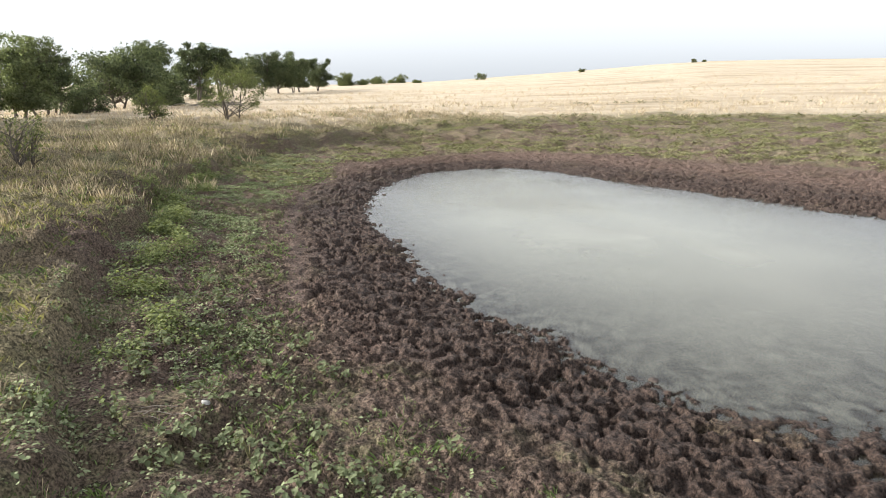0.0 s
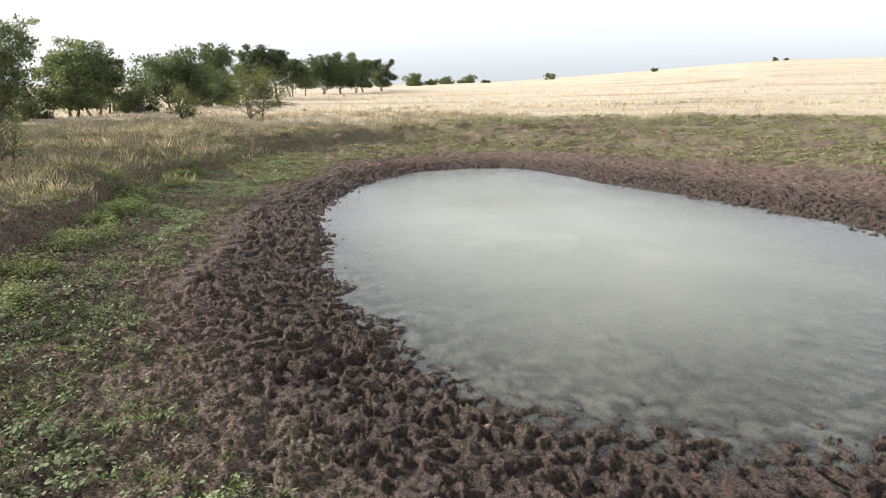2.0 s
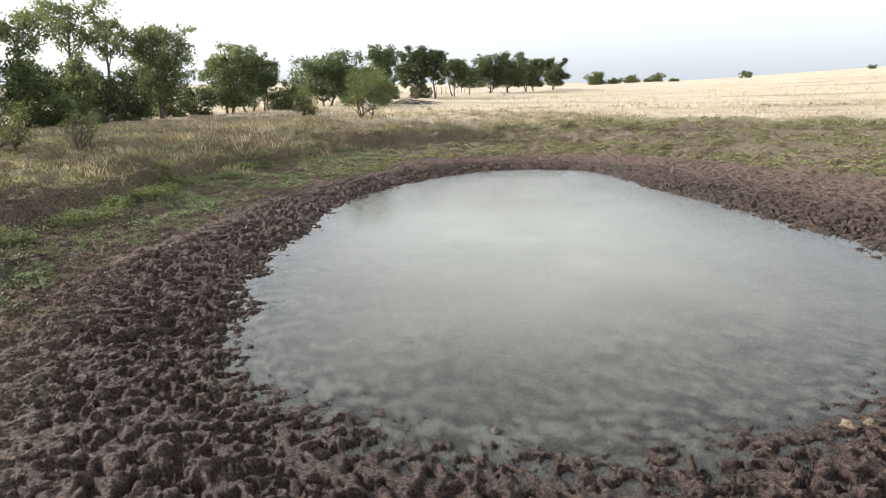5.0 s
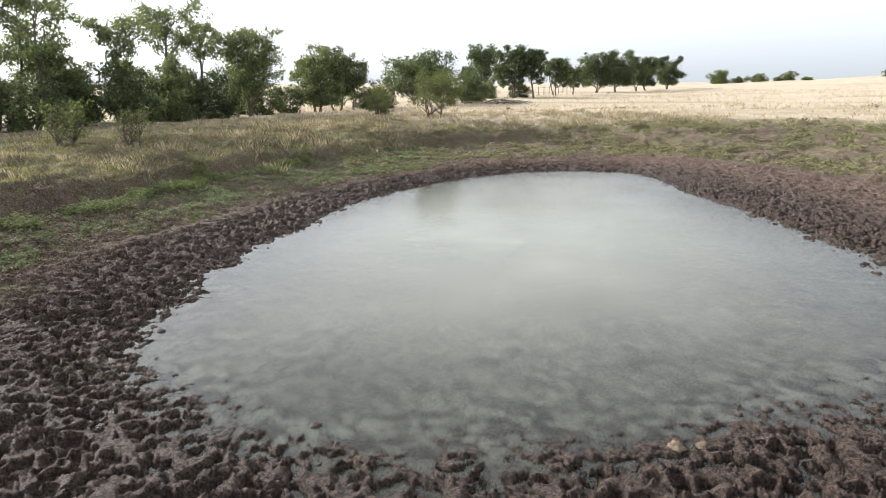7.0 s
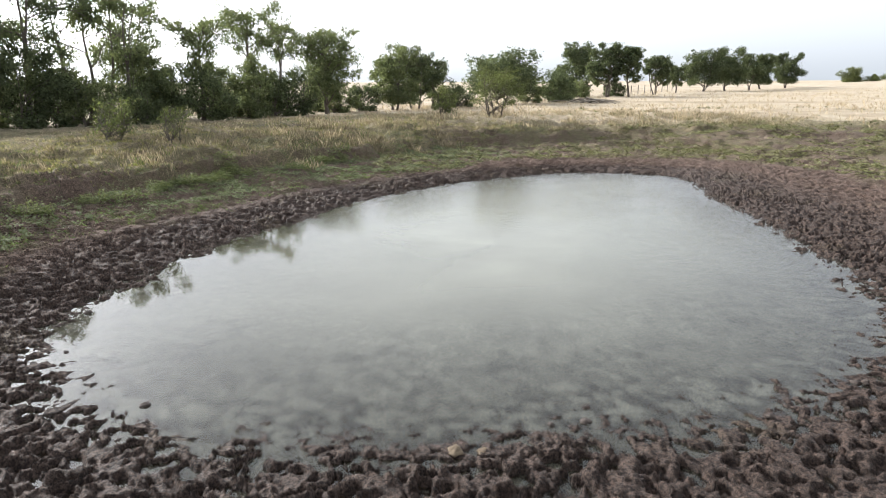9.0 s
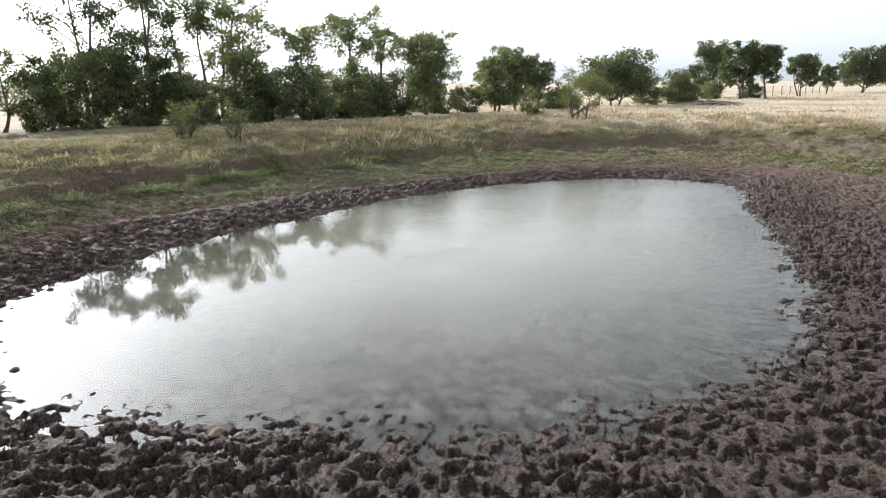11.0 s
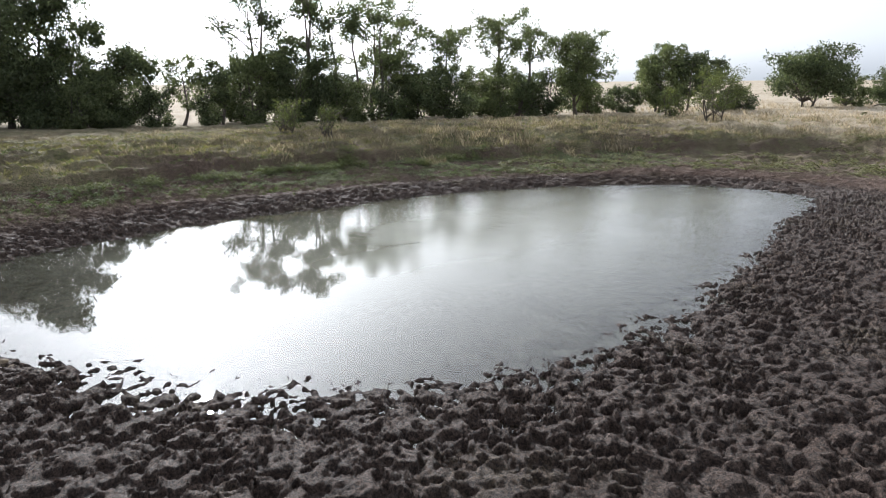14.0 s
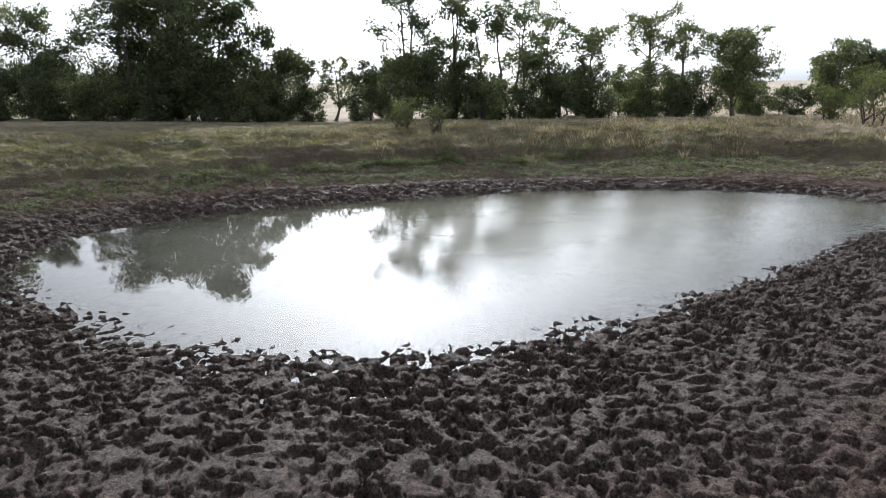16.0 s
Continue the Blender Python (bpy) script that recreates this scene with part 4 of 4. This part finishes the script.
WEED_KINDS = [weed(700 + k, 0.07 + 0.025 * k) for k in range(5)]
spots = scatter(900, (-4.2, 1.6, 3.0, 9.5), lambda x, y, d, deg: step(2.2, 2.8, d) * step(4.6, 3.8, d) * (0.1 + 0.9 * step(0.45, 0.62, fbm(x, y, 1.2, 17, 3))), np.random.default_rng(5))[:95]
heights = ground_z(spots[:, 0], spots[:, 1])
turns = np.random.default_rng(6)
for k, ((x, y), z) in enumerate(zip(spots, heights)):
    m = pose(x, y, z, 0, 0, turns.uniform(0, 360))
    if k < 5:
        WEED_KINDS[k].matrix_basis = m
    else:
        copy_thing(WEED_KINDS[k % 5], m)


# ---- stones, clods, sticks ----
def mineral(name, dark, light, scale=30):
    m, N, L, B = shader(name)
    n = noise_node(N, L, scale, 5, 0.7, N.new("ShaderNodeTexCoord").outputs["Object"])
    L.new(ramp_node(N, L, n.outputs[0], [(0.3, dark), (0.7, light)]).outputs[0], B.inputs["Base Color"])
    B.inputs["Roughness"].default_value = 0.9
    bump = N.new("ShaderNodeBump")
    bump.inputs["Strength"].default_value, bump.inputs["Distance"].default_value = 0.7, 0.01
    L.new(n.outputs[0], bump.inputs["Height"])
    L.new(bump.outputs[0], B.inputs["Normal"])
    return m


LIMESTONE = mineral("pale_stone", (0.30, 0.28, 0.26), (0.50, 0.48, 0.45))
CLOD = mineral("dark_wet_mud", (0.030, 0.022, 0.018), (0.085, 0.064, 0.052))
CLAY = mineral("yellow_clay", (0.09, 0.064, 0.040), (0.20, 0.15, 0.095))


def lump(name, size, material, seed, squash=0.6, rough=0.35):
    bm = bmesh.new()
    bmesh.ops.create_icosphere(bm, subdivisions=3, radius=size)
    for v in bm.verts:
        n = v.co.normalized()
        k = 1 + rough * noise.fractal(n * 1.7 + Vector((seed * 3.1, seed, 0)), 0.8, 2.0, 4)
        v.co = v.co * k
        v.co.z *= squash
    return part(name, bm, material)


def on_ground(ob, x, y, sink, turn=0):
    ob.matrix_basis = pose(x, y, float(ground_z(x, y)[0]) - sink, 0, 0, turn)
    return ob


for k, (x, y, s) in enumerate([(-1.98, 5.24, 0.045), (-3.1, 7.4, 0.03), (-0.6, 4.4, 0.02)]):
    tagged(on_ground(lump("stone", s, LIMESTONE, k + 1, 0.75, 0.3), x, y, s * 0.2, 40 * k), "small pale weathered stone lying in the weeds", "stone", "pale stones")
for k, (x, y, s) in enumerate([(8.55, 7.2, 0.075), (8.75, 7.35, 0.05), (2.6, 5.5, 0.06)]):
    tagged(on_ground(lump("clay_lump", s, CLAY, k + 11, 0.6, 0.5), x, y, s * 0.1, 70 * k), "crumbly yellowish clay lump in the dark mud", "clod", "clay lumps")
CLODS = [lump("mud_clod", s, CLOD, 30 + k, 0.65, 0.5) for k, s in enumerate((0.016, 0.022, 0.03, 0.04, 0.055))]
wet_spots = scatter(1500, (-3, 13, 4, 27), lambda x, y, d, deg: step(-1.0, -0.15, d) * step(0.0, -0.05, d) * (0.25 + 0.75 * step(0.5, 0.6, fbm(x, y, 1.4, 27, 2))) * np.where((deg > 195) | (deg < 60), 1, 0.25), np.random.default_rng(8))[:110]
for k, (x, y) in enumerate(wet_spots):
    z = max(float(ground_z(x, y)[0]) + 0.012, -0.008)
    m = pose(x, y, z, 0, 0, 47 * k)
    ob = CLODS[k] if k < 5 else copy_thing(CLODS[k % 5], m)
    ob.matrix_basis = m
    tagged(ob, "dark wet clod of trodden mud standing in shallow water", "clod", "clods in the shallows")

rng = np.random.default_rng(21)


def sticks(n, box, keep, lengths, radius, rng):
    p = scatter(n, box, keep, rng)
    z = ground_z(p[:, 0], p[:, 1])
    out = []
    for (x, y), h in zip(p, z):
        a, l = rng.uniform(0, math.pi), rng.uniform(*lengths)
        e = np.array([math.cos(a), math.sin(a), rng.normal(0, 0.12)]) * l
        c = np.array([x, y, h + radius + 0.015])
        out.append(tube(bent(c - e / 2, c + e / 2, rng, 0.05, 4), np.linspace(radius, radius * 0.5, 4), 4))
    return joined(out)


tagged(part("dead_stems", sticks(1500, (-5, 2, 2.5, 12), lambda x, y, d, deg: step(2.0, 2.6, d) * step(5.0, 4.2, d) * step(0.4, 0.6, fbm(x, y, 1.2, 18, 3)), (0.06, 0.35), 0.0045, rng), DEADWOOD),
       "pale dead weed stems lying on the soil", "dead stems", kind="stuff")


# ---- brush pile and wire fence ----
def brush_pile(x, y):
    rng = np.random.default_rng(33)
    z = float(lie(np.array([x]), np.array([y]))[0])
    base = tagged(new("brush_pile"), "low heap of grey dead branches in the dry field", "brush pile")
    base.location = (x, y, z)
    for k in range(46):
        a, l = rng.uniform(0, math.pi), rng.uniform(1.2, 3.4)
        c = np.array([rng.normal(0, 0.8), rng.normal(0, 0.5), 0.0])
        c[2] = max(0.06, 0.75 - 0.42 * np.hypot(c[0] * 0.7, c[1]) - 0.5 * rng.random())
        e = np.array([math.cos(a), math.sin(a) * 0.7, rng.normal(0, 0.06)]) * l / 2
        lo, hi = c - e, c + e
        lo[2], hi[2] = max(lo[2] * 0.6, 0.03), max(hi[2] * 0.6, 0.03)
        part("branch", tube(bent(lo, hi, rng, 0.06, 6), np.linspace(0.05, 0.015, 6) * rng.uniform(0.6, 1.4), 5), DEADWOOD, base)
    return base


brush_pile(-20.0, 61.5)


def fence():
    base = tagged(new("wire_fence"), "weathered wooden posts with three sagging wires", "fence")
    ends = [(-30.0 - 0.19 * 3.6 * k, 84.0 + 3.6 * k) for k in range(12)]
    tops = []
    for x, y in ends:
        z = float(lie(np.array([x]), np.array([y]))[0])
        part("post", tube([(x, y, z - 0.1), (x, y, z + 0.6), (x + 0.02, y, z + 1.2)], [0.06, 0.055, 0.05], 7), DEADWOOD, base)
        tops.append((x, y, z))
    for h in (0.4, 0.75, 1.1):
        path = []
        for a, b in zip(tops, tops[1:]):
            path += [np.array(a) + (0, 0, h), (np.array(a) + np.array(b)) / 2 + (0, 0, h - 0.03)]
        path.append(np.array(tops[-1]) + (0, 0, h))
        part("wire", tube(path, [0.008] * len(path), 4), DEADWOOD, base)


fence()
